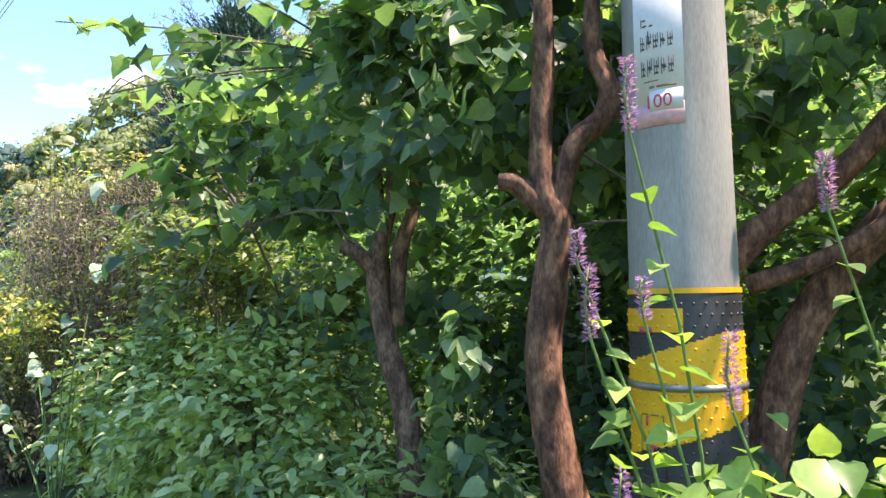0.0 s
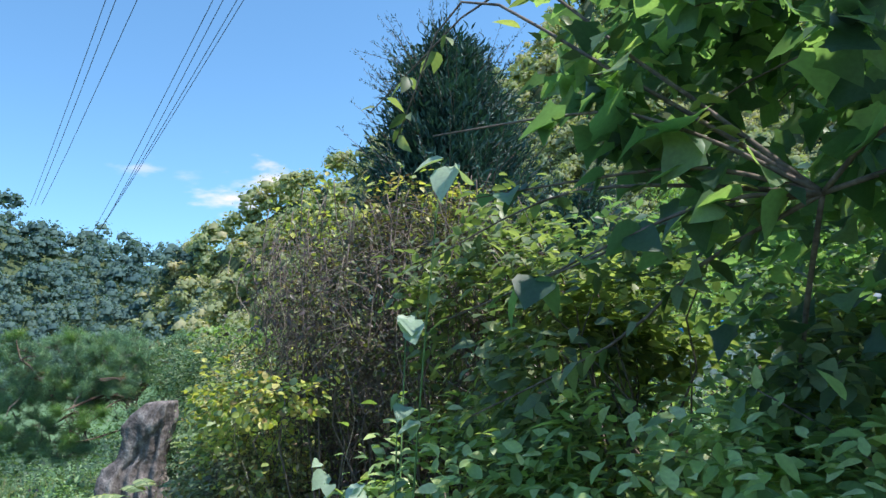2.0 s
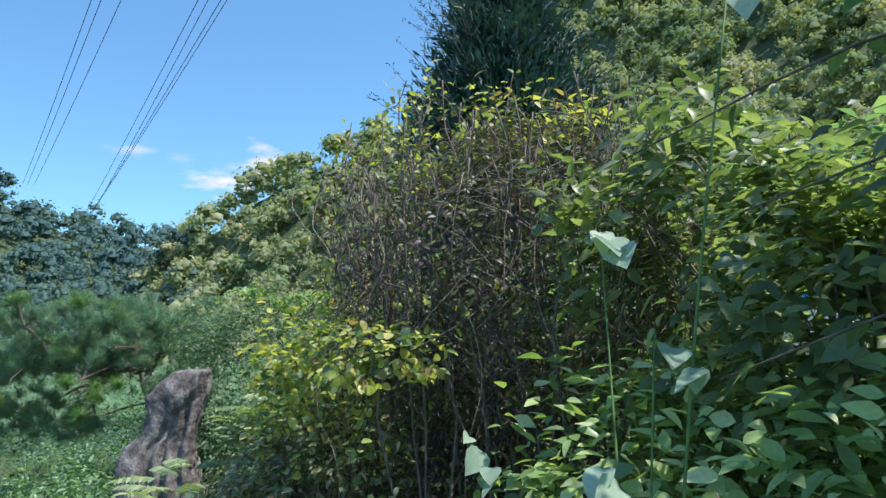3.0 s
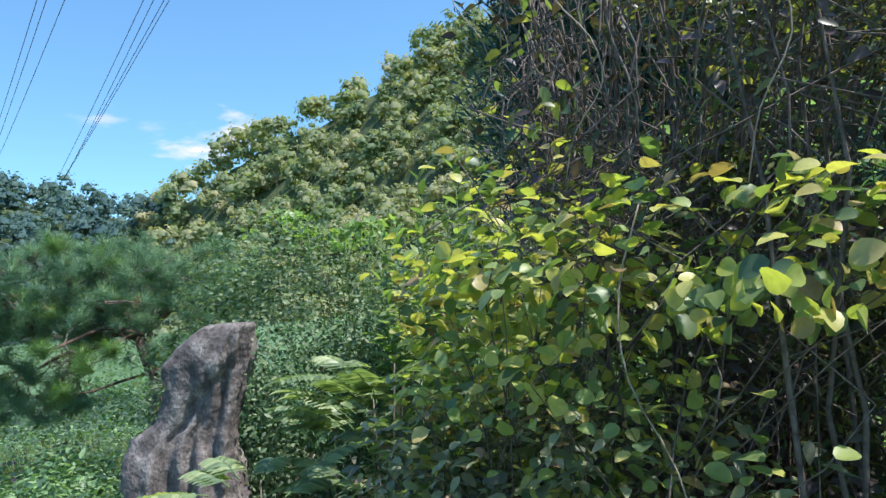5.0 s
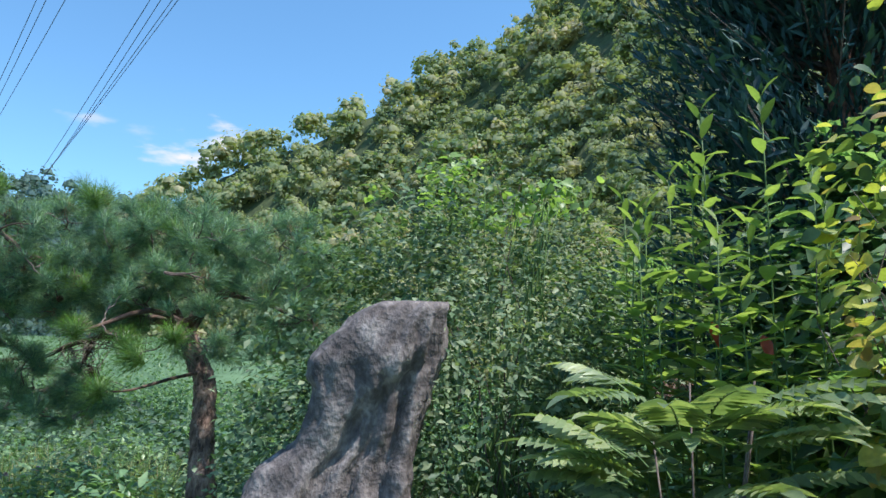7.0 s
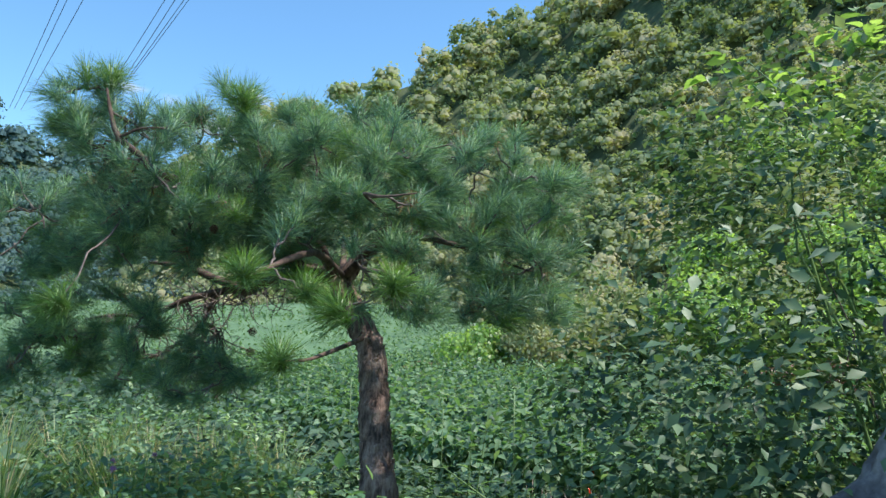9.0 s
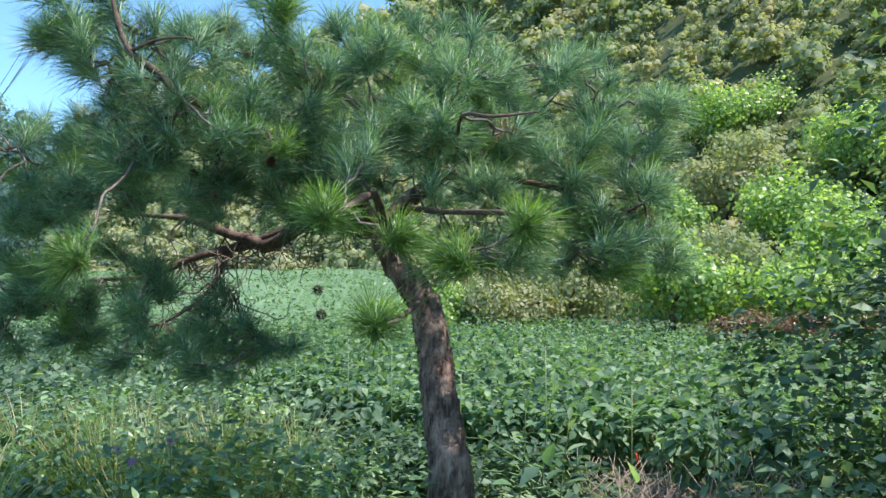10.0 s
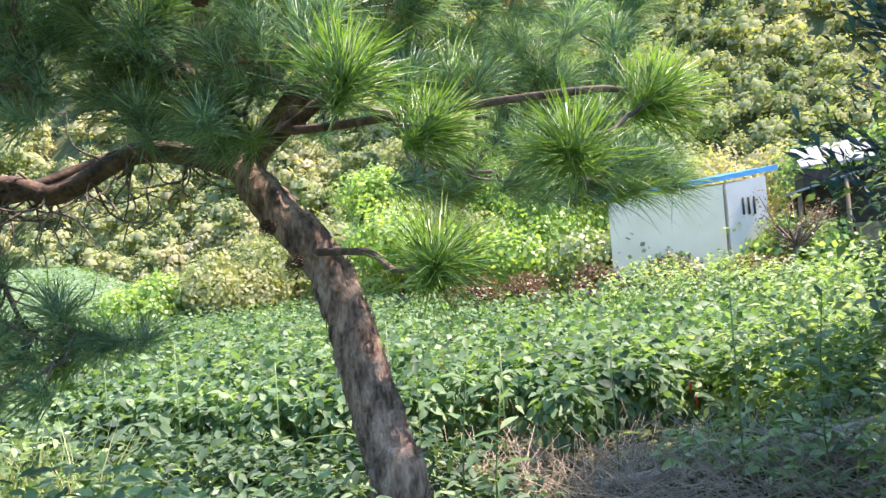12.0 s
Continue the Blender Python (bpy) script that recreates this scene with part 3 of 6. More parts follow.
# ---- utility pole ----
def build_pole():
    x, y = 0.93, 2.3
    g = land(x, y)
    pole = thing("utility_pole", "tall weathered grey concrete utility pole behind purple flowers", "utility pole", (x, y, g))
    prof = [(z, 0.190 - 0.0067 * z) for z in (-0.15, 0, 1, 2, 3, 5, 7, 9.5)]
    part("shaft", tube_arrays([(x, y, g + z) for z, r in prof], [r for z, r in prof], 48), M["concrete"], pole)
    # rubber guard with slanting bands
    z0, z1, k, rows = 0.45, 1.575, 96, 190
    def guard(test, name, mat, proud, label):
        vs, fs = [], []
        for i in range(rows):
            for j in range(k):
                if not test(i / rows, j / k):
                    continue
                b = len(vs)
                for ii, jj in ((i, j), (i, j + 1), (i + 1, j + 1), (i + 1, j)):
                    a = 2 * math.pi * jj / k; z = z0 + (z1 - z0) * ii / rows
                    r = 0.190 - 0.0067 * z + proud
                    vs.append((x + r * math.cos(a), y + r * math.sin(a), g + z))
                fs.append((b, b + 1, b + 2, b + 3))
        return part(name, (np.array(vs), [np.array(fs)]), mat, pole, label)
    def yellow(v, u):
        z = z0 + (z1 - z0) * v
        if z > 1.555:
            return True
        if z > 1.505:
            return False
        if z > 1.43:
            return u < 0.68
        ang = (u - 0.44) * 2 * math.pi * 0.18          # metres round the pole
        return ((z - 0.3 * ang - 1.005) % 0.47) < 0.305
    guard(lambda v, u: True, "guard_sleeve", M["band_black"], 0.004, "black rubber guard sleeve")
    guard(yellow, "guard_stripe", M["band_yellow"], 0.007, "slanting yellow warning stripes")
    studs = []
    sv, sf = box_arrays(-1, 1, -1, 1, -1, 1)
    dome = [(math.cos(a) * r, math.sin(a) * r, h) for r, h in ((1, 0), (0.75, 0.55), (0.3, 0.85)) for a in np.linspace(0, 2 * math.pi, 6, endpoint=False)] + [(0, 0, 0.95)]
    dome = np.array(dome)
    df = [np.array([(i * 6 + j, i * 6 + (j + 1) % 6, (i + 1) * 6 + (j + 1) % 6, (i + 1) * 6 + j) for i in range(2) for j in range(6)]), np.array([(12 + j, 12 + (j + 1) % 6, 18) for j in range(6)])]
    both = {"y": [], "b": []}
    for i in range(30):
        z = z0 + 0.03 + i * 0.036
        for j in range(30):
            u = (j + (i % 2) * 0.5) / 30
            a = 2 * math.pi * u
            if math.sin(a) > 0.45:
                continue
            isy = yellow((z - z0) / (z1 - z0), u)
            r = 0.190 - 0.0067 * z + (0.0068 if isy else 0.0038)
            o = np.array([math.cos(a), math.sin(a), 0]); t = np.array([-math.sin(a), math.cos(a), 0]); w = np.array([0, 0, 1.0])
            vv = np.array([x, y, g + z]) + o * r + 0.0062 * (dome[:, :1] * t + dome[:, 1:2] * w) + 0.005 * dome[:, 2:] * o
            both["y" if isy else "b"].append((vv, df))
    part("stud", join(both["y"]), M["band_yellow"], pole, "raised yellow rubber studs", kind="stuff")
    part("stud", join(both["b"]), M["band_black"], pole, "raised black rubber studs", kind="stuff")
    def ring(z, h, proud, mat, name, label, a0=0, a1=360, seg=48):
        vs, fs = [], []
        for j in range(seg + 1):
            a = radians(a0 + (a1 - a0) * j / seg)
            for zz, pr in ((z, 0.001), (z, proud), (z + h, proud), (z + h, 0.001)):
                r = 0.190 - 0.0067 * zz + pr
                vs.append((x + r * math.cos(a), y + r * math.sin(a), g + zz))
        for j in range(seg):
            for q in range(3):
                fs.append((j * 4 + q, j * 4 + 4 + q, j * 4 + 5 + q, j * 4 + 1 + q))
        return part(name, (np.array(vs), [np.array(fs)]), mat, pole, label)
    ring(1.245, 0.022, 0.013, M["strap"], "strap", "grey steel strap")
    # the printed sheet, wrapped on the side towards the road
    sheet = ring(2.150, 0.56, 0.003, M["paper"], "notice_sheet", "white notice sheet with dark writing", 203, 259, 20)
    ring(2.11, 0.075, 0.004, M["red_print"], "printed_strip", "pink printed strip", 204, 258, 16)
    ring(2.158, 0.07, 0.0045, M["paper"], "printed_field", "white field of the printed strip", 222, 257, 12)
    def word(body, a, z, size, mat, name):
        c = bpy.data.curves.new(name, "FONT")
        c.body, c.size, c.extrude, c.align_x = body, size, 0.0008, "CENTER"
        tmp = bpy.data.objects.new(name, c)
        scene.collection.objects.link(tmp)
        me = bpy.data.meshes.new_from_object(tmp.evaluated_get(bpy.context.evaluated_depsgraph_get()))
        bpy.data.objects.remove(tmp)
        me.materials.append(mat)
        for vert in me.vertices:
            r = 0.190 - 0.0067 * z + 0.006 + vert.co.z
            aa = radians(a) + vert.co.x / 0.175
            vert.co = (r * math.cos(aa), r * math.sin(aa), vert.co.y + z)
        ob = new(name, me); ob.parent = pole
        return ob
    word("100", 231, 2.170, 0.062, M["red_ink"], "red_number")
    for z, a0, h, count in ((2.280, 213, 0.055, 5), (2.370, 213, 0.05, 5)):
        for i in range(count):
            a = a0 + i * 7.6
            for da, dz, w, hh in ((0, 0, 0.8, 1.0), (2.6, 0.15, 0.8, 0.75), (0.4, 0.45, 4.2, 0.12), (1.2, 0.05 + 0.3 * (i % 2), 3.6, 0.12), (4.6, 0.35, 0.7, 0.6 * (i % 3 > 0) + 0.1)):
                ring(z + dz * h, hh * h, 0.005, M["ink"], "dark_writing", "unreadable dark handwriting", a + da, a + da + w, 3)
    for z, a0, a1, h in ((2.237, 222, 228, 0.008), (2.237, 230, 251, 0.007), (2.259, 216, 232, 0.004)):
        ring(z, h, 0.0045, M["post"], "writing_line", "unreadable line of small print", a0, a1, 10)
    for a0, w, z, h in ((214, 1, 2.450, 0.03), (216, 5, 2.450, 0.006), (216, 4, 2.470, 0.006), (222, 1, 2.4, 0.035), (224, 4, 2.447, 0.006)):
        ring(z, h, 0.0045, M["ink"], "dark_writing", "unreadable dark handwriting", a0, a0 + w, 3)
    # red characters in a thin box on the guard
    for z, a0, a1, h in ((1.10, 208, 216, 0.012), (1.13, 205, 208, 0.03), (1.06, 205, 218, 0.01), (1.02, 211, 214, 0.04), (1.43, 200, 206, 0.02), (1.43, 209, 216, 0.02)):
        ring(z, h, 0.0095, M["red_ink"], "warning_mark", "unreadable red mark", a0, a1, 6)
    for z in (0.965, 1.165):
        ring(z, 0.003, 0.0095, M["ink"], "warning_frame", "thin dark frame line", 198, 225, 8)
    for a0 in (198, 225):
        ring(0.965, 0.2, 0.0095, M["ink"], "warning_frame", "thin dark frame line", a0, a0 + 1, 2)


def limb(tree, pts, radii, mat, name="limb", sides=12, wob=0.06):
    return part(name, tube_arrays(pts, [r * 0.88 for r in radii], sides, wob, 3), M[mat], tree)


# ---- roadside trees ----
def foliage_thing(name, label, category, base, blobs, kind, size, mat, stems=None, leaf_objects=0, near=None, extra=None, group="", droop=0.25, width=1.0, lumps=40, stem_r=0.007):
    """blobs: (centre s n z, radii s n z, leaves). near: (s, n) that the single leaves are nearest to."""
    x, y = at(*base).xy
    g = land(x, y)
    ob = thing(name, label, category, (x, y, g), group)
    P, O = [], []
    R = np.array([[D.x, N.x, 0], [D.y, N.y, 0], [0, 0, 1]])
    for c, r, count in blobs:
        p, o = blob_points((0, 0, 0), r, count, lumps)
        p = (R @ p.T).T + np.array(tuple(at(*c)))
        o = (R @ o.T).T
        keep = p[:, 2] > lay(p[:, 0], p[:, 1]) + 0.02
        P.append(p[keep]); O.append(o[keep])
    P, O = np.concatenate(P), np.concatenate(O)
    if leaf_objects:
        s, n = sn_of(P[:, 0], P[:, 1])
        score = n + rng.uniform(0, 0.35, len(P)) if near is None else np.hypot(s - near[0], n - near[1]) + rng.uniform(0, 0.3, len(P))
        order = np.argsort(score)
        pick, rest = order[:leaf_objects], order[leaf_objects:]
        k = len(pick)
        up = unit(O[pick] * 0.6 + [0, 0, 0.8] + rng.normal(0, 0.4, (k, 3)))
        way = unit(O[pick] * 0.5 + rng.normal(0, 0.8, (k, 3)) * [1, 1, 0.4] - [0, 0, droop])
        leaf_parts("leaf", kind, P[pick], way, up, size * rng.uniform(0.7, 1.25, k), M[mat], ob)
    else:
        rest = np.arange(len(P))
    part("foliage", leaf_cloud(kind, P[rest], O[rest], size, droop=droop, width=width), M[mat], ob, kind="stuff")
    if stems:
        part("twig_mass", twigs((x, y, g), P, stems[0], stem_r, 4, 0.15, start=(x, y, g) if len(stems) < 3 else tuple(at(*stems[2]))), M[stems[1]], ob, kind="stuff")
    if extra:
        extra(ob, P, O)
    return ob


TREE_B = [[(0.0, 2.95, 0.62), (-0.03, 2.95, 1.0), (-0.1, 2.95, 1.28), (-0.14, 2.95, 1.51), (-0.15, 2.95, 1.67), (-0.1, 2.95, 1.86), (-0.08, 2.95, 2.02), (-0.1, 2.95, 2.31), (-0.13, 2.95, 2.65), (-0.08, 2.95, 3.3)],
          [(-0.07, 2.96, 1.4), (-0.05, 2.95, 1.72), (0.02, 2.95, 1.95), (0.0, 2.95, 2.26), (-0.03, 2.95, 2.8), (0.07, 2.95, 3.3)],
          [(-0.14, 2.95, 1.62), (-0.22, 2.94, 1.7), (-0.29, 2.94, 1.75)]]
TREE_B = [[(a * 1.36, b * 1.36, 1.5 + (c - 1.5) * 1.36) for a, b, c in run] for run in TREE_B]
TREE_A = [[(0.66, 2.8, -0.05), (0.64, 2.78, 0.52), (0.59, 2.79, 0.77), (0.56, 2.79, 0.98), (0.53, 2.8, 1.28), (0.57, 2.79, 1.59), (0.6, 2.79, 1.82), (0.55, 2.8, 1.98), (0.55, 2.8, 2.27), (0.57, 2.79, 2.6), (0.56, 2.79, 3.3)],
          [(0.6, 2.79, 1.8), (0.67, 2.77, 2.13), (0.79, 2.74, 2.24), (0.82, 2.73, 2.37), (0.76, 2.75, 2.59), (0.8, 2.73, 3.2)],
          [(0.58, 2.79, 1.85), (0.45, 2.81, 1.98), (0.37, 2.83, 2.0)]]
TREE_C = [[(1.05, 3.2, -0.05), (1.1, 3.11, 0.92), (1.26, 3.05, 1.36), (1.37, 3.0, 1.6), (1.57, 2.9, 1.83), (1.7, 2.83, 1.94), (1.86, 2.73, 2.08), (2.08, 2.56, 2.44), (2.3, 2.5, 3.0)],
          [(1.52, 3.2, -0.05), (1.54, 3.14, 0.49), (1.59, 3.12, 0.72), (1.73, 3.04, 1.31), (1.96, 2.9, 1.71), (2.18, 2.74, 1.97), (2.5, 2.6, 2.4)],
          [(1.47, 2.96, 1.55), (1.71, 2.82, 1.64), (1.94, 2.67, 1.8), (2.13, 2.52, 2.0)]]


def build_trees():
    for name, runs, radii, mat, label, blobs, near in (
        ("broadleaf_tree", TREE_B, ([0.1, 0.084, 0.076, 0.068, 0.06, 0.043, 0.04, 0.036, 0.03, 0.025], [0.054, 0.05, 0.043, 0.04, 0.034, 0.025], [0.055, 0.05, 0.042]), "bark_grey",
         "grey-brown forked tree with large drooping green leaves",
         [((3.0, 3.1, 2.9), (1.7, 1.1, 1.0), 2600), ((4.1, 2.6, 2.5), (0.8, 0.7, 0.55), 620), ((2.2, 2.6, 2.7), (0.8, 0.6, 0.5), 450), ((3.8, 3.2, 1.8), (1.2, 0.7, 0.6), 350), ((4.6, 2.7, 3.0), (0.55, 0.6, 0.45), 300)], (4.0, 1.6)),
        ("broadleaf_tree", TREE_A, ([0.13, 0.11, 0.1, 0.092, 0.085, 0.082, 0.078, 0.06, 0.055, 0.05, 0.035], [0.05, 0.05, 0.055, 0.05, 0.042, 0.03], [0.055, 0.05, 0.04]), "bark_red",
         "red-brown forked tree under thick leaves beside the pole",
         [((1.6, 3.6, 3.2), (1.6, 1.2, 1.0), 2400), ((1.5, 3.0, 2.7), (1.0, 0.4, 0.6), 500), ((2.2, 4.3, 1.8), (1.8, 0.7, 1.2), 2200)], (1.6, 2.2)),
        ("broadleaf_tree", TREE_C, ([0.1, 0.085, 0.08, 0.075, 0.07, 0.065, 0.06, 0.05, 0.03], [0.13, 0.12, 0.11, 0.1, 0.09, 0.08, 0.05], [0.05, 0.045, 0.04, 0.03]), "bark_red",
         "leaning many-stemmed tree with flaking red-brown bark",
         [((-0.8, 3.7, 3.0), (1.5, 1.2, 1.2), 2200), ((-1.0, 4.4, 1.6), (1.9, 0.7, 1.2), 1800), ((-1.2, 3.3, 2.6), (1.0, 0.6, 0.7), 500)], (-0.5, 2.2))):
        x, y, _ = runs[0][0]
        g = land(x, y)
        tree = thing(name, label, "tree", (x, y, g), "roadside trees")
        for i, (pts, rad) in enumerate(zip(runs, radii)):
            if i == 0:
                pts = [(pts[0][0], pts[0][1], g - 0.1)] + list(pts if name != "broadleaf_tree" or pts[0][2] > 0.3 else pts[1:])
                rad = [rad[0] * 1.25] + list(rad if len(pts) == len(rad) + 1 else rad[1:])
            limb(tree, pts, rad, mat, "trunk" if i == 0 else "limb", 16)
        P, O = [], []
        R = np.array([[D.x, N.x, 0], [D.y, N.y, 0], [0, 0, 1]])
        for c, r, count in blobs:
            p, o = blob_points((0, 0, 0), r, count, 34, 0.3)
            P.append((R @ p.T).T + np.array(tuple(at(*c)))); O.append((R @ o.T).T)
        P, O = np.concatenate(P), np.concatenate(O)
        s, n = sn_of(P[:, 0], P[:, 1])
        order = np.argsort(np.hypot(s - near[0], n - near[1]) + rng.uniform(0, 0.3, len(P)))
        pick, rest = order[:260], order[260:]
        k = len(pick)
        up = unit(rng.normal(0, 0.45, (k, 3)) + [0, 0, 1]); way = unit(rng.normal(0, 1, (k, 3)) * [1, 1, 0.3] - [0, 0, 0.5])
        leaf_parts("leaf", "lobed", P[pick], way, up, 0.13 * rng.uniform(0.6, 1.3, k), M["canopy"], tree)
        half = len(rest) // 2
        arr = join([leaf_cloud("lobed", P[rest[:half]], O[rest[:half]], 0.135, droop=0.5), leaf_cloud("heart", P[rest[half:]], O[rest[half:]], 0.115, droop=0.5)])
        part("crown", arr, M["canopy"], tree, kind="stuff")
        hold = np.array([p for run in runs[:2] for p in run if p[2] > 1.7])
        fine = []
        for q in P[rng.choice(len(P), 34, replace=False)]:
            a = hold[np.argmin(np.linalg.norm(hold - q, axis=1) + rng.uniform(0, 0.5, len(hold)))]
            t = np.linspace(0, 1, 6)[:, None]
            fine.append(tube_arrays(a + (q - a) * t + np.array([0, 0, 0.3]) * t * (1 - t) + rng.normal(0, 0.08, (6, 3)) * t * (1 - t) * 3, [0.007, 0.003], 5))
        part("branch_mass", join(fine), M["twig"], tree, kind="stuff")


def spray(parent, pts, radii, kind, size, mat, count, stem="twig", hang=0.4, name="branchlet"):
    """One branch with leaves set along it."""
    part(name, tube_arrays(pts, radii, 5, 0, 3), M[stem], parent)
    P = np.array([tuple(p) for p in pts], float)
    t = rng.uniform(0.1, 1, count) * (len(P) - 1)
    i = np.clip(t.astype(int), 0, len(P) - 2); f = (t - i)[:, None]
    p = P[i] * (1 - f) + P[i + 1] * f
    way = unit(unit(P[i + 1] - P[i]) * 0.4 + rng.normal(0, 0.7, (count, 3)) * [1, 1, 0.4] - [0, 0, hang])
    up = unit(rng.normal(0, 0.35, (count, 3)) + [0, 0, 1])
    leaf_parts("leaf", kind, p, way, up, size * rng.uniform(0.7, 1.25, count), M[mat], parent)


def build_overhang():
    x, y = at(4.6, 3.3).xy
    g = land(x, y)
    ob = thing("overhanging_shrub", "leafy shrub reaching long leafy branches over the verge", "shrub", (x, y, g))
    part("stem", tube_arrays([(x, y, g - 0.05), at(4.6, 3.2, 0.7), at(4.3, 2.9, 1.5), at(3.9, 2.4, 2.0)], [0.018, 0.014, 0.011, 0.009], 8, 0.03, 3), M["twig"], ob)
    start = at(3.9, 2.4, 2.0)
    for end, mid, c, k in ((at(5.15, 1.85, 2.5), at(4.5, 2.1, 2.42), 12, "lobed"), (at(5.0, 1.9, 2.2), at(4.5, 2.2, 2.2), 14, "heart"),
                           (at(5.8, 1.95, 2.85), at(5.0, 2.2, 3.2), 26, "ovate"), (at(5.5, 1.9, 2.6), at(5.2, 2.1, 3.2), 18, "ovate"),
                           (at(4.7, 1.85, 1.8), at(4.4, 2.1, 1.95), 14, "heart"), (at(5.4, 2.0, 1.75), at(4.7, 2.3, 1.95), 22, "ovate"),
                           (at(5.6, 2.2, 1.3), at(4.8, 2.4, 1.6), 24, "ovate"), (at(3.2, 1.9, 2.0), at(3.5, 2.2, 2.1), 10, "heart"),
                           (at(6.0, 2.3, 2.1), at(5.2, 2.5, 2.3), 24, "ovate"), (at(2.2, 2.0, 1.9), at(2.6, 2.2, 1.95), 9, "heart")):
        spray(ob, [start, mid * 0.5 + start * 0.5 + Vector((0, 0, 0.05)), mid, end], [0.01, 0.008, 0.006, 0.003], k, {"lobed": 0.16, "heart": 0.135, "ovate": 0.105}[k], "canopy" if k != "ovate" else "lime", c)
    x, y = TREE_B[0][0][0] + 0.02, TREE_B[0][0][1] + 0.16
    g = land(x, y)
    ob = thing("overhanging_branches", "leafy branches with lobed leaves hanging against the sky", "tree", (x, y, g))
    part("stem", tube_arrays([(x, y, g - 0.05), (x - 0.15, y, 1.4), (x - 0.25, y - 0.05, 2.9)], [0.03, 0.024, 0.014], 8, 0.03, 3), M["bark_grey"], ob)
    for end, c in (((-1.85, 3.6, 3.0), 20), ((-1.5, 3.6, 2.8), 18), ((-1.62, 3.65, 2.62), 12), ((-1.2, 3.5, 2.85), 20), ((-0.9, 3.6, 2.6), 18), ((-1.3, 3.4, 3.25), 18), ((-1.9, 4.2, 2.75), 14)):
        e = Vector(end); a = Vector((x - 0.25, y - 0.05, 2.88))
        spray(ob, [a, (a * 2 + e) / 3 + Vector((0, 0, 0.08)), (a + e * 2) / 3 + Vector((0, 0, 0.07)), e], [0.009, 0.007, 0.005, 0.003], "lobed", 0.135, "canopy", c)


def build_verge():
    x, y = at(5.8, 1.9).xy
    g = land(x, y)
    ob = thing("broad_leaved_sprout", "thin arching sprout with a few large pale green leaves", "shrub", (x, y, g))
    root = Vector((x, y, g - 0.03))
    for tip, k, size in ((at(5.88, 1.6, 0.78), 3, 0.17), (at(5.7, 1.75, 1.08), 5, 0.15), (at(5.3, 2.0, 2.46), 3, 0.2), (at(6.1, 2.3, 1.85), 3, 0.17), (at(5.3, 1.7, 0.62), 4, 0.14), (at(6.4, 1.75, 0.6), 4, 0.14), (at(5.6, 1.9, 1.45), 4, 0.13), (at(6.6, 2.0, 1.1), 4, 0.13)):
        mid = root * 0.45 + tip * 0.55 + Vector((0, 0, 0.12))
        part("stem", tube_arrays([root, mid, tip], [0.006, 0.005, 0.003], 5, 0, 3), M["green_stem"], ob)
        j = np.arange(k)
        P = np.array(tip) - np.stack([0.05 * j * D.x, 0.05 * j * D.y, 0.045 * j], 1) * rng.uniform(0.5, 1.5, (k, 1))
        way = unit(rng.normal(0, 0.7, (k, 3)) + [-0.3, -0.5, -0.35])
        leaf_parts("leaf", "heart", P, way, unit(rng.normal(0, 0.35, (k, 3)) + [0.1, -0.35, 1]), size * rng.uniform(0.5, 0.85, k), M["pale_leaf"], ob)
    foliage_thing("verge_bush", "dense roadside bush with mid-green pointed leaves", "bush", (3.2, 2.9),
                  [((2.3, 2.5, 0.12), (1.6, 0.75, 0.62), 3600), ((4.5, 2.75, 0.6), (1.25, 0.8, 0.85), 6200), ((5.9, 2.8, 0.55), (1.3, 0.8, 0.8), 4600)], "ovate", 0.1, "under", (50, "twig"), 300, lumps=90)
    foliage_thing("verge_bush", "bright green bush of light pointed leaves in the tree's shade", "bush", (5.4, 3.4),
                  [((5.2, 3.2, 1.35), (1.3, 0.8, 0.8), 4600), ((6.3, 3.4, 1.75), (0.8, 0.8, 0.85), 2800)], "ovate", 0.105, "lime", (60, "twig"), 120, lumps=45)
    foliage_thing("climbing_vine", "heart-leaved vine climbing between the tree trunks", "vine", (1.95, 2.3),
                  [((1.95, 2.2, 0.95), (0.2, 0.14, 0.5), 110), ((1.95, 2.15, 0.5), (0.32, 0.18, 0.45), 190), ((1.1, 2.9, 0.4), (0.5, 0.25, 0.5), 160)], "heart", 0.088, "canopy", (14, "green_stem"), 200, droop=0.9, lumps=24)
    foliage_thing("back_thicket", "dark thicket behind the tree trunks", "bush", (1.5, 5.2),
                  [((0.5, 5.3, 1.3), (2.6, 1.1, 1.9), 9500), ((4.0, 5.4, 1.4), (2.2, 1.1, 1.8), 7000), ((1.4, 4.4, 0.9), (2.4, 0.5, 1.3), 4200), ((3.2, 4.3, 0.9), (1.2, 0.5, 1.2), 2400), ((-2.5, 5.0, 1.2), (1.6, 0.8, 1.5), 2400), ((7.0, 5.4, 1.3), (1.6, 0.7, 1.7), 3600), ((9.3, 5.6, 1.0), (1.4, 0.6, 1.6), 2600), ((10.5, 5.0, 0.9), (0.9, 0.6, 1.5), 5200), ((9.9, 3.9, 0.6), (0.5, 0.5, 0.9), 2000)], "small", 0.14, "canopy", (50, "twig"), 0, lumps=60)


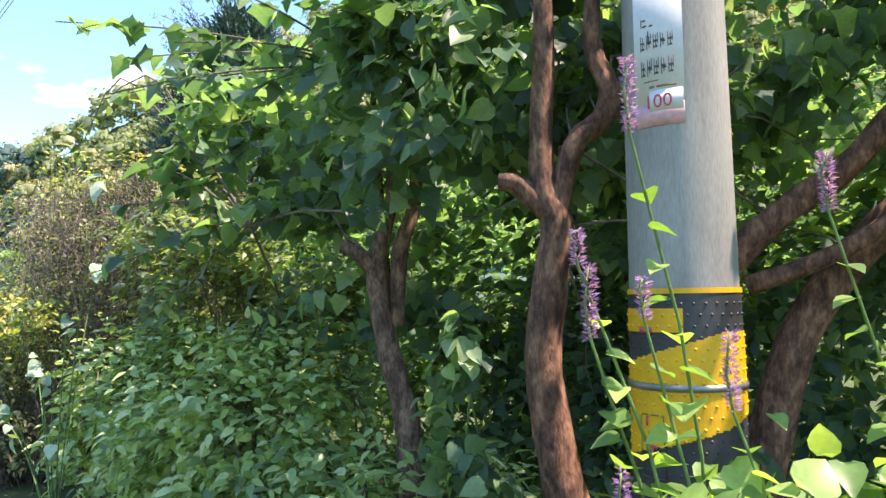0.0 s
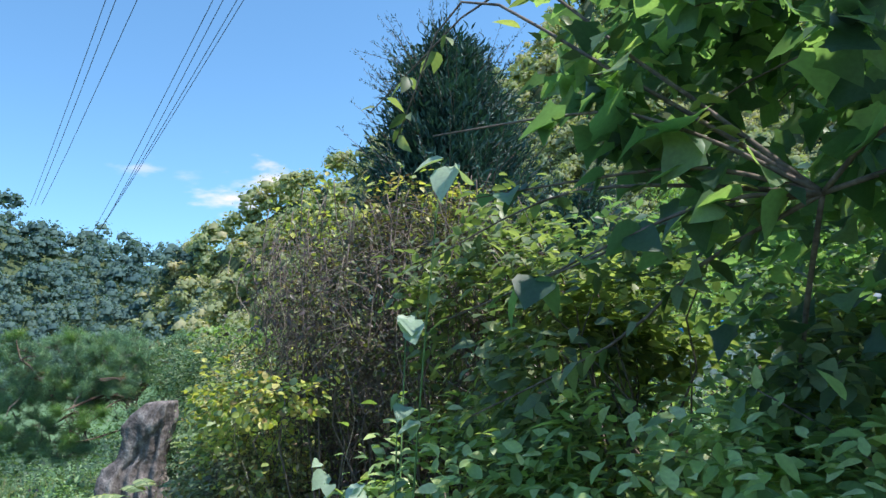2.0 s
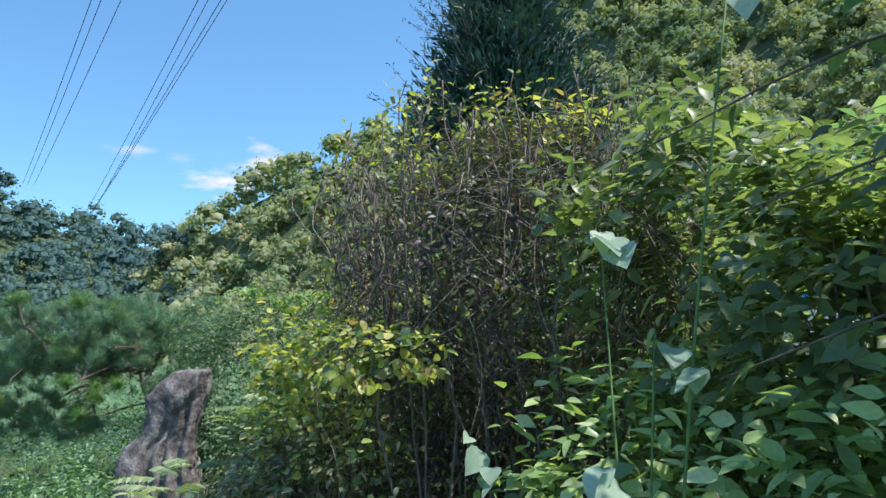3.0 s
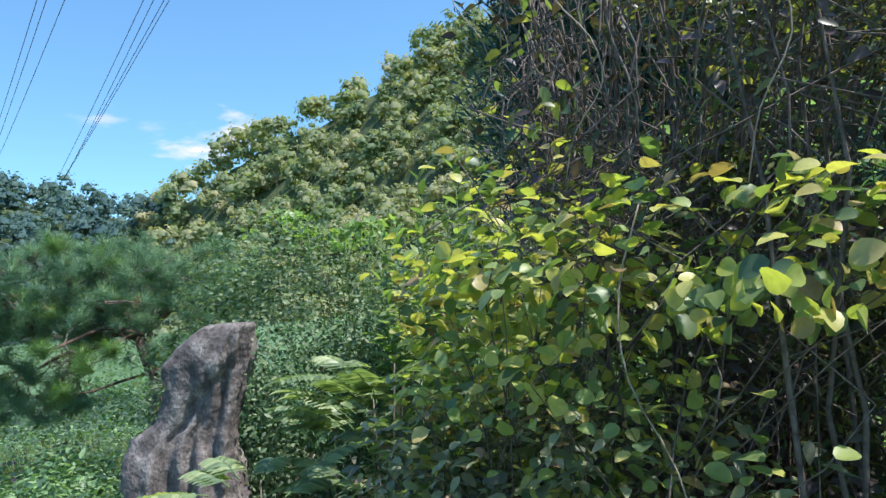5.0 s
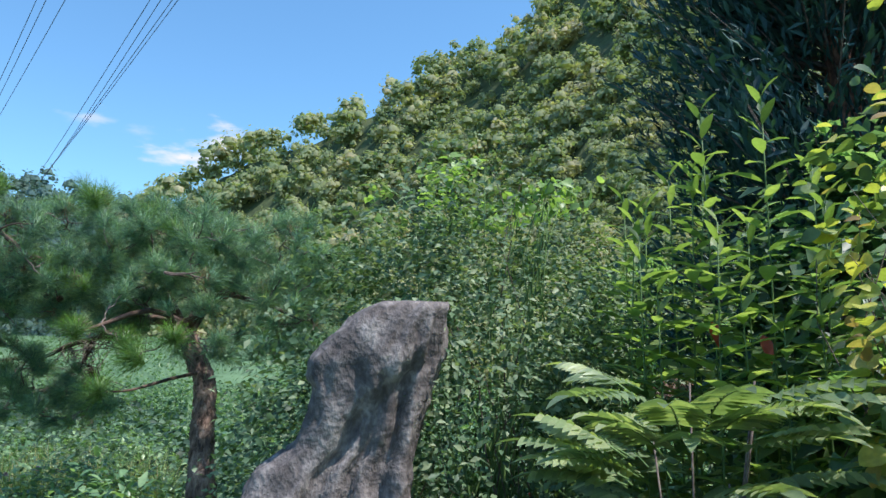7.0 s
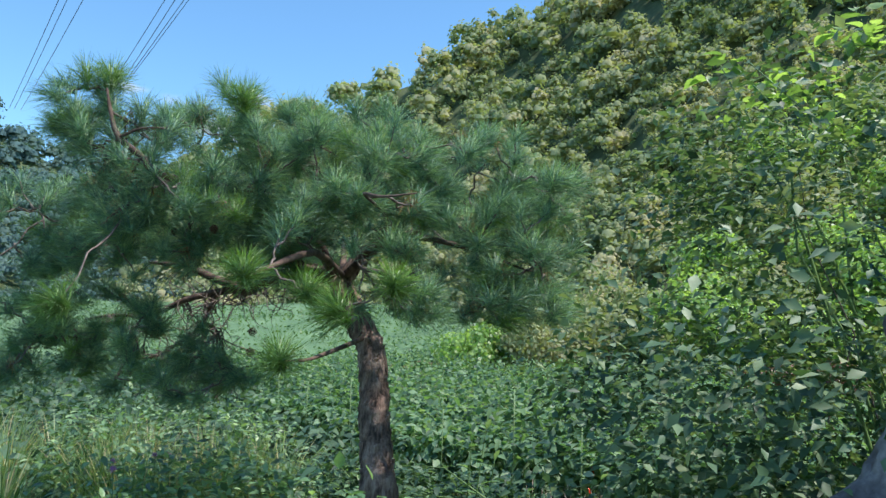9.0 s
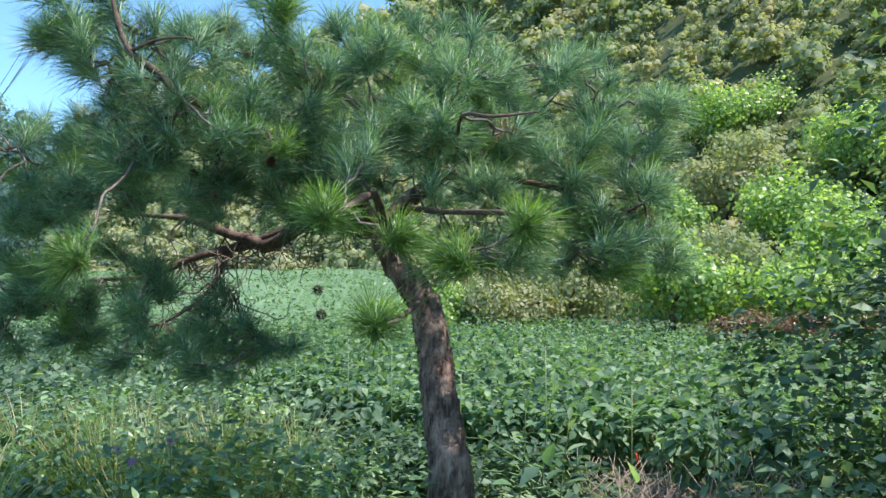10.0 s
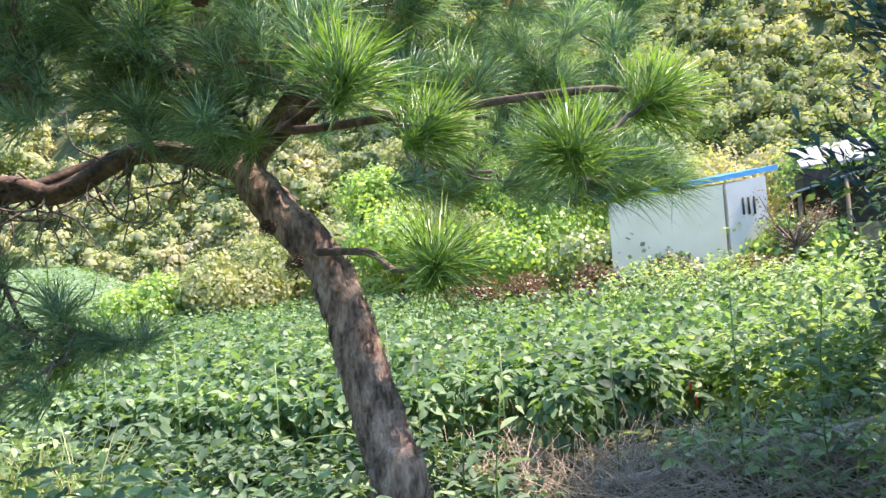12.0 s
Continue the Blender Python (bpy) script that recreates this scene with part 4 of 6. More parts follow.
def build_mound():
    def dangles(ob, P, O):
        out = []
        for i in range(230):
            a = rng.uniform(-0.6, math.pi + 0.4)
            s, n = 7.95 + 1.25 * math.cos(a), 3.6 - 1.3 * abs(math.sin(a)) * rng.uniform(0.8, 1.05)
            top = rng.uniform(2.1, 3.0); L = rng.uniform(0.4, 1.7)
            q = at(s, n, top)
            pts = [q + Vector((rng.normal(0, 0.05) * k, rng.normal(0, 0.05) * k, -L * k / 5)) for k in range(6)]
            out.append(tube_arrays(pts, [0.004, 0.002], 4, 0, 2))
        part("hanging_growth", join(out), M["twig"], ob, "thin dry hanging vine stems", kind="stuff")
        out = []
        for s, n, z, L in ((7.6, 2.2, 2.6, 1.0), (8.1, 2.15, 2.5, 0.8), (7.2, 2.5, 2.4, 1.7), (8.7, 2.3, 2.8, 0.9), (7.9, 2.05, 1.6, 1.3), (8.9, 2.6, 2.9, 0.7), (6.9, 2.8, 2.3, 1.9)):
            pts = [at(s + 0.06 * math.sin(k * 1.3), n + 0.04 * math.cos(k * 1.7), z - L * k / 6) for k in range(7)]
            out.append(tube_arrays(pts, [0.0028, 0.0018], 5, 0, 3))
        part("vine_stem", join(out), M["pale_vine"], ob, "pale bare vine stems", kind="stuff")
        c = []
        for i in range(1300):
            i0 = rng.integers(0, len(P)); a = P[i0]
            way = unit(rng.normal(0, 1, (1, 3)))[0]
            pts = [a + way * 0.05 * k + rng.normal(0, 0.04, 3) - np.array([0, 0, 0.012]) * k * k for k in range(5)]
            c.append(tube_arrays(pts, [0.0032, 0.0014], 4, 0, 2))
        part("tangle", join(c), M["twig"], ob, "tangled brown dead stems", kind="stuff")
    foliage_thing("vine_mound", "tall mound of withered brown vines over a shrub", "vine thicket", (8.9, 3.9),
                  [((7.95, 3.65, 2.0), (1.22, 1.4, 1.12), 18000), ((8.35, 3.3, 0.9), (0.8, 1.0, 1.0), 6500)], "ovate", 0.052, "vine", (150, "twig"), 300, near=(8.4, 1.6), extra=dangles, lumps=110)
    foliage_thing("creeper", "yellow-green creeper leaves over the top of the vine mound", "vine", (8.9, 3.2),
                  [((7.95, 3.3, 2.98), (1.0, 0.95, 0.22), 620), ((8.2, 2.6, 2.4), (0.7, 0.4, 0.6), 130)], "ovate", 0.07, "yellow", (20, "twig"), 0, lumps=30)
    foliage_thing("yellow_bush", "low bush with rounded leaves turning yellow", "bush", (8.6, 2.3),
                  [((7.95, 2.15, 1.45), (0.95, 0.36, 0.2), 760), ((8.55, 2.25, 1.1), (0.65, 0.38, 0.38), 640), ((8.95, 2.6, 1.05), (0.25, 0.4, 0.4), 300), ((8.5, 2.2, 1.45), (0.6, 0.35, 0.4), 260), ((9.0, 2.4, 0.7), (0.3, 0.35, 0.4), 260), ((8.0, 2.1, 0.8), (0.8, 0.25, 0.4), 60)], "round", 0.054, "yellow", (60, "twig"), 300, lumps=60, droop=0.1, near=(8.6, 1.7), stem_r=0.003)
    foliage_thing("shady_bush", "dark green bush under the yellowing leaves", "bush", (8.4, 2.6),
                  [((8.45, 2.35, 0.5), (0.8, 0.5, 0.7), 2800), ((7.0, 3.2, 0.2), (1.2, 0.8, 0.45), 1500), ((9.4, 2.5, 0.1), (0.5, 0.4, 0.4), 700)], "ovate", 0.065, "dull_leaf", (70, "twig"), 150, lumps=50)


def build_yellow_shrub():
    foliage_thing("yellow_leaved_shrub", "upright shrub with large rounded yellow-green leaves", "shrub", (9.9, 3.8),
                  [((9.9, 3.75, 1.75), (0.36, 0.4, 0.75), 330), ((9.8, 3.6, 0.9), (0.34, 0.4, 0.6), 260)], "round", 0.085, "yellow", (30, "twig"), 260, lumps=36, droop=0.1, near=(9.9, 3.0), stem_r=0.004)


def build_dry_patch():
    foliage_thing("withered_bush", "dull olive bush with some withered leaves under the yellow leaves", "bush", (8.3, 2.2),
                  [((8.45, 2.05, 0.72), (0.75, 0.35, 0.5), 1300), ((8.9, 2.1, 0.5), (0.6, 0.35, 0.5), 1000)], "ovate", 0.055, "dull_leaf", (60, "twig"), 200, lumps=60, droop=0.4, stem_r=0.003)


def conifer(x, y, high, wide, sprays, label):
    """A loose dark conifer: rising sprays with fine hanging foliage, thin at the top."""
    g = land(x, y)
    tree = thing("conifer", label, "tree", (x, y, g), "conifers")
    part("trunk", tube_arrays([(x, y, g - 0.1), (x, y, g + 0.35 * high), (x - 0.05, y, g + 0.65 * high), (x, y, g + 0.86 * high)], [0.2, 0.15, 0.09, 0.01], 10, 0.03, 2), M["bark_red"], tree)
    V, tw = [], []
    for i in range(sprays):
        h = rng.uniform(0.02, 0.97) ** 0.8
        z = g + 0.07 * high + h * 0.9 * high; R = ((1 - h) ** 0.6 * 0.92 + 0.08) * wide
        a = rng.uniform(0, 2 * math.pi)
        d = np.array([math.cos(a), math.sin(a), 0.55])
        p0 = np.array([x, y, z - 0.1]); p1 = p0 + d * R * rng.uniform(0.65, 1.2)
        tw.append(tube_arrays([p0, (p0 + p1) / 2 - [0, 0, 0.05], p1], [0.016, 0.004], 4))
        m = 100
        t = rng.uniform(0.25, 1, m)[:, None] ** 0.7
        P = p0 + (p1 - p0) * t + rng.normal(0, 0.12, (m, 3))
        way = unit(d + rng.normal(0, 0.55, (m, 3)) + [0, 0, 0.5])
        V.append(leaf_arrays("small", P, way, rng.normal(0, 1, (m, 3)), rng.uniform(0.08, 0.2, m), 0.45))
    for i in range(170):
        h = rng.uniform(0.4, 1.0); a = rng.uniform(0, 2 * math.pi)
        R = ((1 - h) ** 0.6 * 0.85 + 0.06) * wide
        o = np.array([math.cos(a), math.sin(a), 0])
        p0 = np.array([x, y, g + (0.1 + h * 0.84) * high]) + o * R
        d = unit(o * 0.8 + [0, 0, 1.0] + rng.normal(0, 0.3, 3)); L = rng.uniform(0.5, 1.25)
        t = np.linspace(0, 1, 5)[:, None]
        tw.append(tube_arrays(p0 + d * L * t + o * 0.2 * t ** 2, [0.007, 0.002], 4))
        m = 46
        t = rng.uniform(0, 1, m)[:, None]
        P = p0 + d * L * t + o * 0.2 * t ** 2 + rng.normal(0, 0.02, (m, 3))
        V.append(leaf_arrays("small", P, unit(d + rng.normal(0, 0.6, (m, 3))), rng.normal(0, 1, (m, 3)), rng.uniform(0.07, 0.14, m) * (1.2 - 0.7 * t[:, 0]), 0.4))
    part("crown", join(V), M["conifer"], tree, kind="stuff")
    part("branch_mass", join(tw), M["twig"], tree, kind="stuff")


def build_conifer():
    conifer(-3.1, 12.55, 7.3, 1.85, 400, "tall dark blue-green conifer rising behind the vine mound")
    conifer(-1.5, 12.3, 4.4, 1.4, 150, "lower dark conifer beside the tall one behind the bushes")


# ---- the stone ----
def build_stone():
    ox, oy = -6.5, 9.95
    g = land(ox, oy)
    ux, uy = Vector((0.993, 0.12, 0)), Vector((-0.12, 0.993, 0))
    # height, left and right edge across the face, depth
    prof = [(-0.6, -0.58, 0.24, 0.5), (-0.2, -0.57, 0.22, 0.5), (0.2, -0.56, 0.19, 0.48), (0.5, -0.55, 0.18, 0.47), (0.64, -0.52, 0.18, 0.44), (0.74, -0.47, 0.18, 0.4), (0.8, -0.38, 0.19, 0.36),
            (0.84, -0.33, 0.19, 0.34), (0.95, -0.28, 0.21, 0.33), (1.08, -0.25, 0.24, 0.33), (1.13, -0.28, 0.26, 0.33), (1.2, -0.27, 0.28, 0.34), (1.26, -0.22, 0.285, 0.33), (1.33, -0.15, 0.29, 0.31), (1.385, -0.1, 0.3, 0.29), (1.43, -0.03, 0.32, 0.26), (1.45, 0.03, 0.315, 0.2)]
    k = 90
    zs = np.linspace(-0.6, 1.45, 130)
    z0, a0, b0, d0 = (np.array(c) for c in zip(*prof))
    verts = []
    for z in zs:
        a, b, d = np.interp(z, z0, a0), np.interp(z, z0, b0), np.interp(z, z0, d0)
        for j in range(k):
            t = 2 * math.pi * j / k
            c, s = math.cos(t), math.sin(t)
            sq = (abs(c) ** 3 + abs(s) ** 3) ** (-1 / 3)
            q = Vector((c * 2.2, s * 2.2, z * 2.0))
            flute = 0.24 * min(max(c * 1.6 + 0.45, 0.12), 1.0) * (abs(math.sin(c * 9.0 + 0.9 + 0.5 * z)) - 0.6) * (1.0 if z < 1.15 else 0.25) * abs(s)
            w = 1 + 0.16 * noise.noise(q) + 0.09 * noise.noise(q * 3) + 0.05 * noise.noise(q * 7) + 0.03 * noise.noise(q * 16)
            under = min(max((1.08 + 0.28 * c - z) / 0.1, 0), 1) * min(max((c + 0.4) / 0.2, 0), 1) * (s < 0)
            flute -= 0.2 * under
            p = ux * ((a + b) / 2 + (b - a) / 2 * c * sq * w) + uy * (d / 2 * s * sq * (w + 2.0 * flute))
            verts.append((ox + p.x, oy + p.y, z + 0.012 * noise.noise(q * 6)))
    verts.append((ox + ux.x * 0.15, oy + uy.y * 0.0, 1.462))
    n = len(zs)
    q = np.array([(i * k + j, i * k + (j + 1) % k, (i + 1) * k + (j + 1) % k, (i + 1) * k + j) for i in range(n - 1) for j in range(k)])
    t = np.array([((n - 1) * k + j, (n - 1) * k + (j + 1) % k, n * k) for j in range(k)])
    ob = new("standing_stone", mesh_np("standing_stone", np.array(verts) - [ox, oy, g], [q, t], M["stone"]))
    ob.location = (ox, oy, g)
    tagged(ob, "weathered grey standing stone with fluted sides in the bushes", "rock")


# ---- fern-leaved shrub, spikes, privet ----
def pinnate(base, way, length, pairs=9, leaf=0.1, arch=0.25):
    t = np.linspace(0, 1, 12)[:, None]
    way = unit(np.asarray(way, float)); base = np.asarray(base, float)
    mid = base + way * length * t - np.array([0, 0, arch * length]) * t ** 2
    stem = tube_arrays(mid, [0.004, 0.0015], 4)
    side = unit(np.cross(way, [0, 0, 1.0]))
    P, W, S = [], [], []
    for i in range(pairs):
        f = 0.22 + 0.75 * i / (pairs - 1)
        p = base + way * length * f - np.array([0, 0, arch * length]) * f * f
        for sg in (-1, 1):
            P.append(p); W.append(side * sg + way * 0.45 - np.array([0, 0, 0.12])); S.append(leaf * (1 - 0.45 * abs(f - 0.5)))
    P.append(mid[-1]); W.append(way - np.array([0, 0, 0.4])); S.append(leaf)
    n = len(P)
    up = np.tile(unit(np.cross(side, way)), (n, 1)) + rng.normal(0, 0.12, (n, 3))
    return stem, leaf_arrays("ovate", np.array(P), np.array(W), up, np.array(S), 0.85)


def build_fern_shrub():
    for s, n, top, count, label in ((10.5, 2.95, 1.38, 74, "pale green shrub with arching feathery compound leaves beside the stone"), (10.35, 2.1, 0.8, 34, "low feathery-leaved shrub in front of the stone")):
        x, y = at(s, n).xy
        g = land(x, y)
        ob = thing("feathery_shrub", label, "shrub", (x, y, g), "feathery shrubs")
        stems, main = [], []
        for k in range(6):
            a = rng.uniform(0, 2 * math.pi); tip = np.array([x + 0.25 * math.cos(a), y + 0.25 * math.sin(a), g + (top - g) * rng.uniform(0.6, 0.9)])
            main.append(tube_arrays([(x, y, g - 0.03), (np.array([x, y, g]) + tip) / 2, tip], [0.006, 0.004], 6, 0, 2))
        for i in range(count):
            a = rng.uniform(0, 2 * math.pi); h = rng.uniform(0.3, 1)
            b = np.array([x + 0.22 * math.cos(a), y + 0.22 * math.sin(a), g + (top - g) * h * 0.85])
            st, lv = pinnate(b, (math.cos(a), math.sin(a), rng.uniform(0.25, 0.8)), rng.uniform(0.28, 0.46), 9, 0.13)
            stems.append(st)
            part("frond", lv, M["fern"], ob)
        part("stalk_mass", join(stems), M["green_stem"], ob, kind="stuff")
        part("stem", join(main), M["twig"], ob, kind="stuff")


def tall_spike(x, y, top, leaves, lean=(0, 0), mat="lime", leaf=0.12, group="tall leafy stems", label="tall upright stem with narrow green leaves", gnd=None):
    g = land(x, y) if gnd is None else gnd
    ob = thing("leafy_stem", label, "plant", (x, y, g), group)
    tip = np.array([x + lean[0], y + lean[1], top])
    base = np.array([x, y, g - 0.03])
    part("stem", tube_arrays([base, base * 0.5 + tip * 0.5 + rng.normal(0, 0.02, 3), tip], [0.007, 0.003], 5, 0, 3), M["green_stem"], ob)
    t = np.linspace(0.25, 1, leaves)
    P = base + (tip - base) * t[:, None]
    a = np.arange(leaves) * 2.4
    way = np.stack([np.cos(a), np.sin(a), np.full(leaves, 0.5) + 1.2 * (t > 0.93)], 1)
    up = np.stack([-np.cos(a) * 0.4, -np.sin(a) * 0.4, np.ones(leaves)], 1)
    leaf_parts("leaf", "oblong", P, way, up, leaf * (1.1 - 0.5 * np.clip((t - 0.7) / 0.3, 0, 1)), M[mat], ob)
    return ob


def build_spikes():
    spots = [(-5.0, 10.1, 2.38, 24), (-4.8, 10.05, 2.42, 24), (-5.1, 10.2, 2.1, 20), (-5.22, 10.35, 1.95, 20), (-5.0, 9.95, 1.8, 18), (-4.75, 10.3, 1.9, 20), (-5.05, 10.45, 2.15, 20),
             (-5.3, 10.35, 1.9, 20), (-5.3, 10.6, 2.1, 20), (-5.25, 10.15, 1.75, 18), (-4.5, 10.2, 1.95, 20), (-4.85, 9.95, 1.5, 16), (-4.6, 9.95, 1.5, 16), (-4.4, 10.4, 2.2, 20), (-4.95, 10.6, 2.2, 20), (-4.75, 9.85, 1.35, 16), (-5.2, 10.0, 1.5, 16)]
    for i, (x, y, top, k) in enumerate(spots):
        ob = tall_spike(x, y, top, int(k * 2.0), (rng.normal(0, 0.05), rng.normal(0, 0.05)), "spike_leaf", 0.2)
        if i in (0, 1, 4):
            p = np.array([[x, y, top - 1.0 - 0.1 * i]])
            leaf_parts("red_leaf", "ovate", p, np.array([[0.2, -0.5, -1.0]]), np.array([[0, -1, 0.3]]), 0.13, M["red_leaf"], ob)


def build_privet():
    foliage_thing("small_leaved_shrub", "large dense shrub of small glossy dark green leaves", "shrub", (12.3, 3.5),
                  [((12.3, 3.5, 1.05), (1.05, 1.25, 1.4), 21000), ((12.75, 2.8, 0.35), (0.75, 0.75, 0.95), 9500), ((11.6, 4.6, 1.0), (1.2, 0.9, 1.3), 8000)], "small", 0.05, "privet", (26, "twig", (12.4, 3.9, -0.5)), 300, near=(12.6, 2.0), lumps=75, stem_r=0.004)
    foliage_thing("creeper", "light green creeper over the top of the small-leaved shrub", "vine", (12.3, 3.7),
                  [((12.4, 3.7, 2.26), (0.8, 0.8, 0.14), 340)], "heart", 0.065, "bright_bush", (20, "green_stem"), 0, lumps=20)


# ---- pine ----
PINE = {}
PINE["trunk"] = ([(-8.42, 12.86, -0.75), (-8.45, 12.9, 0.04), (-8.47, 12.95, 0.22), (-8.5, 13.01, 0.38), (-8.53, 13.06, 0.56), (-8.55, 13.13, 0.74), (-8.6, 13.23, 0.97), (-8.7, 13.29, 1.13), (-8.8, 13.36, 1.27), (-8.89, 13.44, 1.42), (-8.93, 13.5, 1.5)],
                 [0.15, 0.118, 0.108, 0.104, 0.1, 0.095, 0.094, 0.095, 0.09, 0.08, 0.06])
PINE["l"] = ([(-8.89, 13.46, 1.45), (-9.14, 13.52, 1.53), (-9.36, 13.54, 1.54), (-9.54, 13.59, 1.44), (-9.7, 13.63, 1.38), (-9.81, 13.67, 1.43), (-9.95, 13.71, 1.46), (-10.25, 13.76, 1.57), (-10.59, 13.8, 1.6)], [0.055, 0.05, 0.048, 0.045, 0.046, 0.04, 0.034, 0.026, 0.012])
PINE["l_back"] = ([(-8.95, 13.6, 1.5), (-9.3, 13.72, 1.6), (-9.6, 13.76, 1.5), (-9.8, 13.72, 1.42)], [0.035, 0.03, 0.026, 0.02])
PINE["l_low"] = ([(-9.74, 13.66, 1.4), (-9.95, 13.72, 1.37), (-10.25, 13.74, 1.29), (-10.52, 13.76, 1.17), (-10.84, 13.78, 1.16), (-11.1, 13.8, 1.12)], [0.036, 0.03, 0.024, 0.019, 0.014, 0.007])
PINE["l_hang"] = ([(-9.95, 13.72, 1.37), (-10.0, 13.72, 1.28), (-10.06, 13.72, 1.13), (-10.16, 13.7, 1.01), (-10.39, 13.68, 0.86), (-10.6, 13.6, 0.82)], [0.02, 0.018, 0.017, 0.012, 0.009, 0.005])
PINE["l_hang_side"] = ([(-10.06, 13.72, 1.13), (-9.92, 13.7, 1.05), (-9.83, 13.68, 0.83), (-9.69, 13.66, 0.69)], [0.013, 0.01, 0.008, 0.004])
PINE["up"] = ([(-8.9, 13.46, 1.42), (-9.14, 13.4, 1.9), (-9.07, 13.4, 2.07), (-9.04, 13.4, 2.23), (-9.17, 13.4, 2.34), (-9.41, 13.35, 2.48), (-9.75, 13.2, 2.6)], [0.045, 0.036, 0.034, 0.03, 0.024, 0.018, 0.008])
PINE["up_left"] = ([(-9.05, 13.4, 1.72), (-9.3, 13.0, 1.86), (-9.55, 12.5, 1.95), (-9.72, 12.2, 2.0), (-9.8, 12.2, 2.08), (-9.96, 12.2, 2.2), (-10.03, 12.2, 2.37), (-10.06, 12.2, 2.5)], [0.034, 0.03, 0.026, 0.022, 0.02, 0.018, 0.012, 0.006])
PINE["up_side"] = ([(-9.96, 12.2, 2.2), (-9.8, 12.15, 2.24), (-9.66, 12.1, 2.23)], [0.01, 0.007, 0.004])
PINE["right_up"] = ([(-8.64, 13.45, 1.74), (-8.52, 13.4, 2.03), (-8.39, 13.4, 2.16), (-8.17, 13.35, 2.33), (-7.95, 13.3, 2.4)], [0.028, 0.024, 0.02, 0.015, 0.007])
PINE["right"] = ([(-8.86, 13.44, 1.5), (-8.68, 13.3, 1.64), (-8.5, 13.2, 1.76), (-8.2, 12.9, 1.72), (-7.85, 12.7, 1.62), (-7.55, 12.6, 1.5)], [0.036, 0.032, 0.027, 0.02, 0.014, 0.006])
PINE["front_right"] = ([(-8.7, 13.3, 1.6), (-8.6, 12.9, 1.54), (-8.5, 12.4, 1.47), (-8.25, 11.8, 1.4), (-8.17, 11.62, 1.36)], [0.022, 0.018, 0.014, 0.011, 0.007])
PINE["front"] = ([(-8.88, 13.4, 1.5), (-8.85, 12.6, 1.58), (-8.9, 11.95, 1.43), (-8.94, 11.7, 1.36)], [0.028, 0.022, 0.015, 0.009])
PINE["low"] = ([(-8.66, 13.2, 1.05), (-8.62, 12.6, 1.02), (-8.7, 12.1, 0.95), (-8.74, 11.75, 0.95)], [0.018, 0.014, 0.01, 0.006])
PINE["twig_right"] = ([(-8.45, 13.3, 1.8), (-8.42, 12.5, 1.83), (-8.4, 11.9, 1.82), (-8.28, 11.76, 1.78), (-8.1, 11.76, 1.8)], [0.01, 0.009, 0.008, 0.007, 0.004])
PINE["back"] = ([(-8.9, 13.5, 1.5), (-9.0, 13.9, 1.75), (-9.1, 14.2, 1.85)], [0.028, 0.02, 0.01])
PINE["back_right"] = ([(-8.6, 13.5, 1.76), (-8.3, 13.9, 1.95), (-8.0, 14.1, 2.05)], [0.028, 0.02, 0.01])


def tuft(p, way, needles, length):
    n = needles
    way = unit(np.asarray(way, float))
    d = unit(rng.normal(0, 1, (n, 3)))
    d = unit(d + way * 0.95)
    P = np.asarray(p) - way * rng.uniform(0, 0.09, (n, 1)) + rng.normal(0, 0.006, (n, 3))
    L = length * rng.uniform(0.7, 1.1, n)
    side = unit(np.cross(d, rng.normal(0, 1, (n, 3)))) * 0.0014
    tip = P + d * L[:, None] - np.array([0, 0, 1]) * (L * 0.10)[:, None]
    mid = P + d * (L * 0.55)[:, None]
    v = np.stack([P - side, P + side, mid + side, mid - side, tip], 1).reshape(-1, 3)
    o = (np.arange(n) * 5)[:, None]
    return v, [np.array([[2, 3, 4]]) + o, np.array([[0, 1, 2, 3]]) + o]


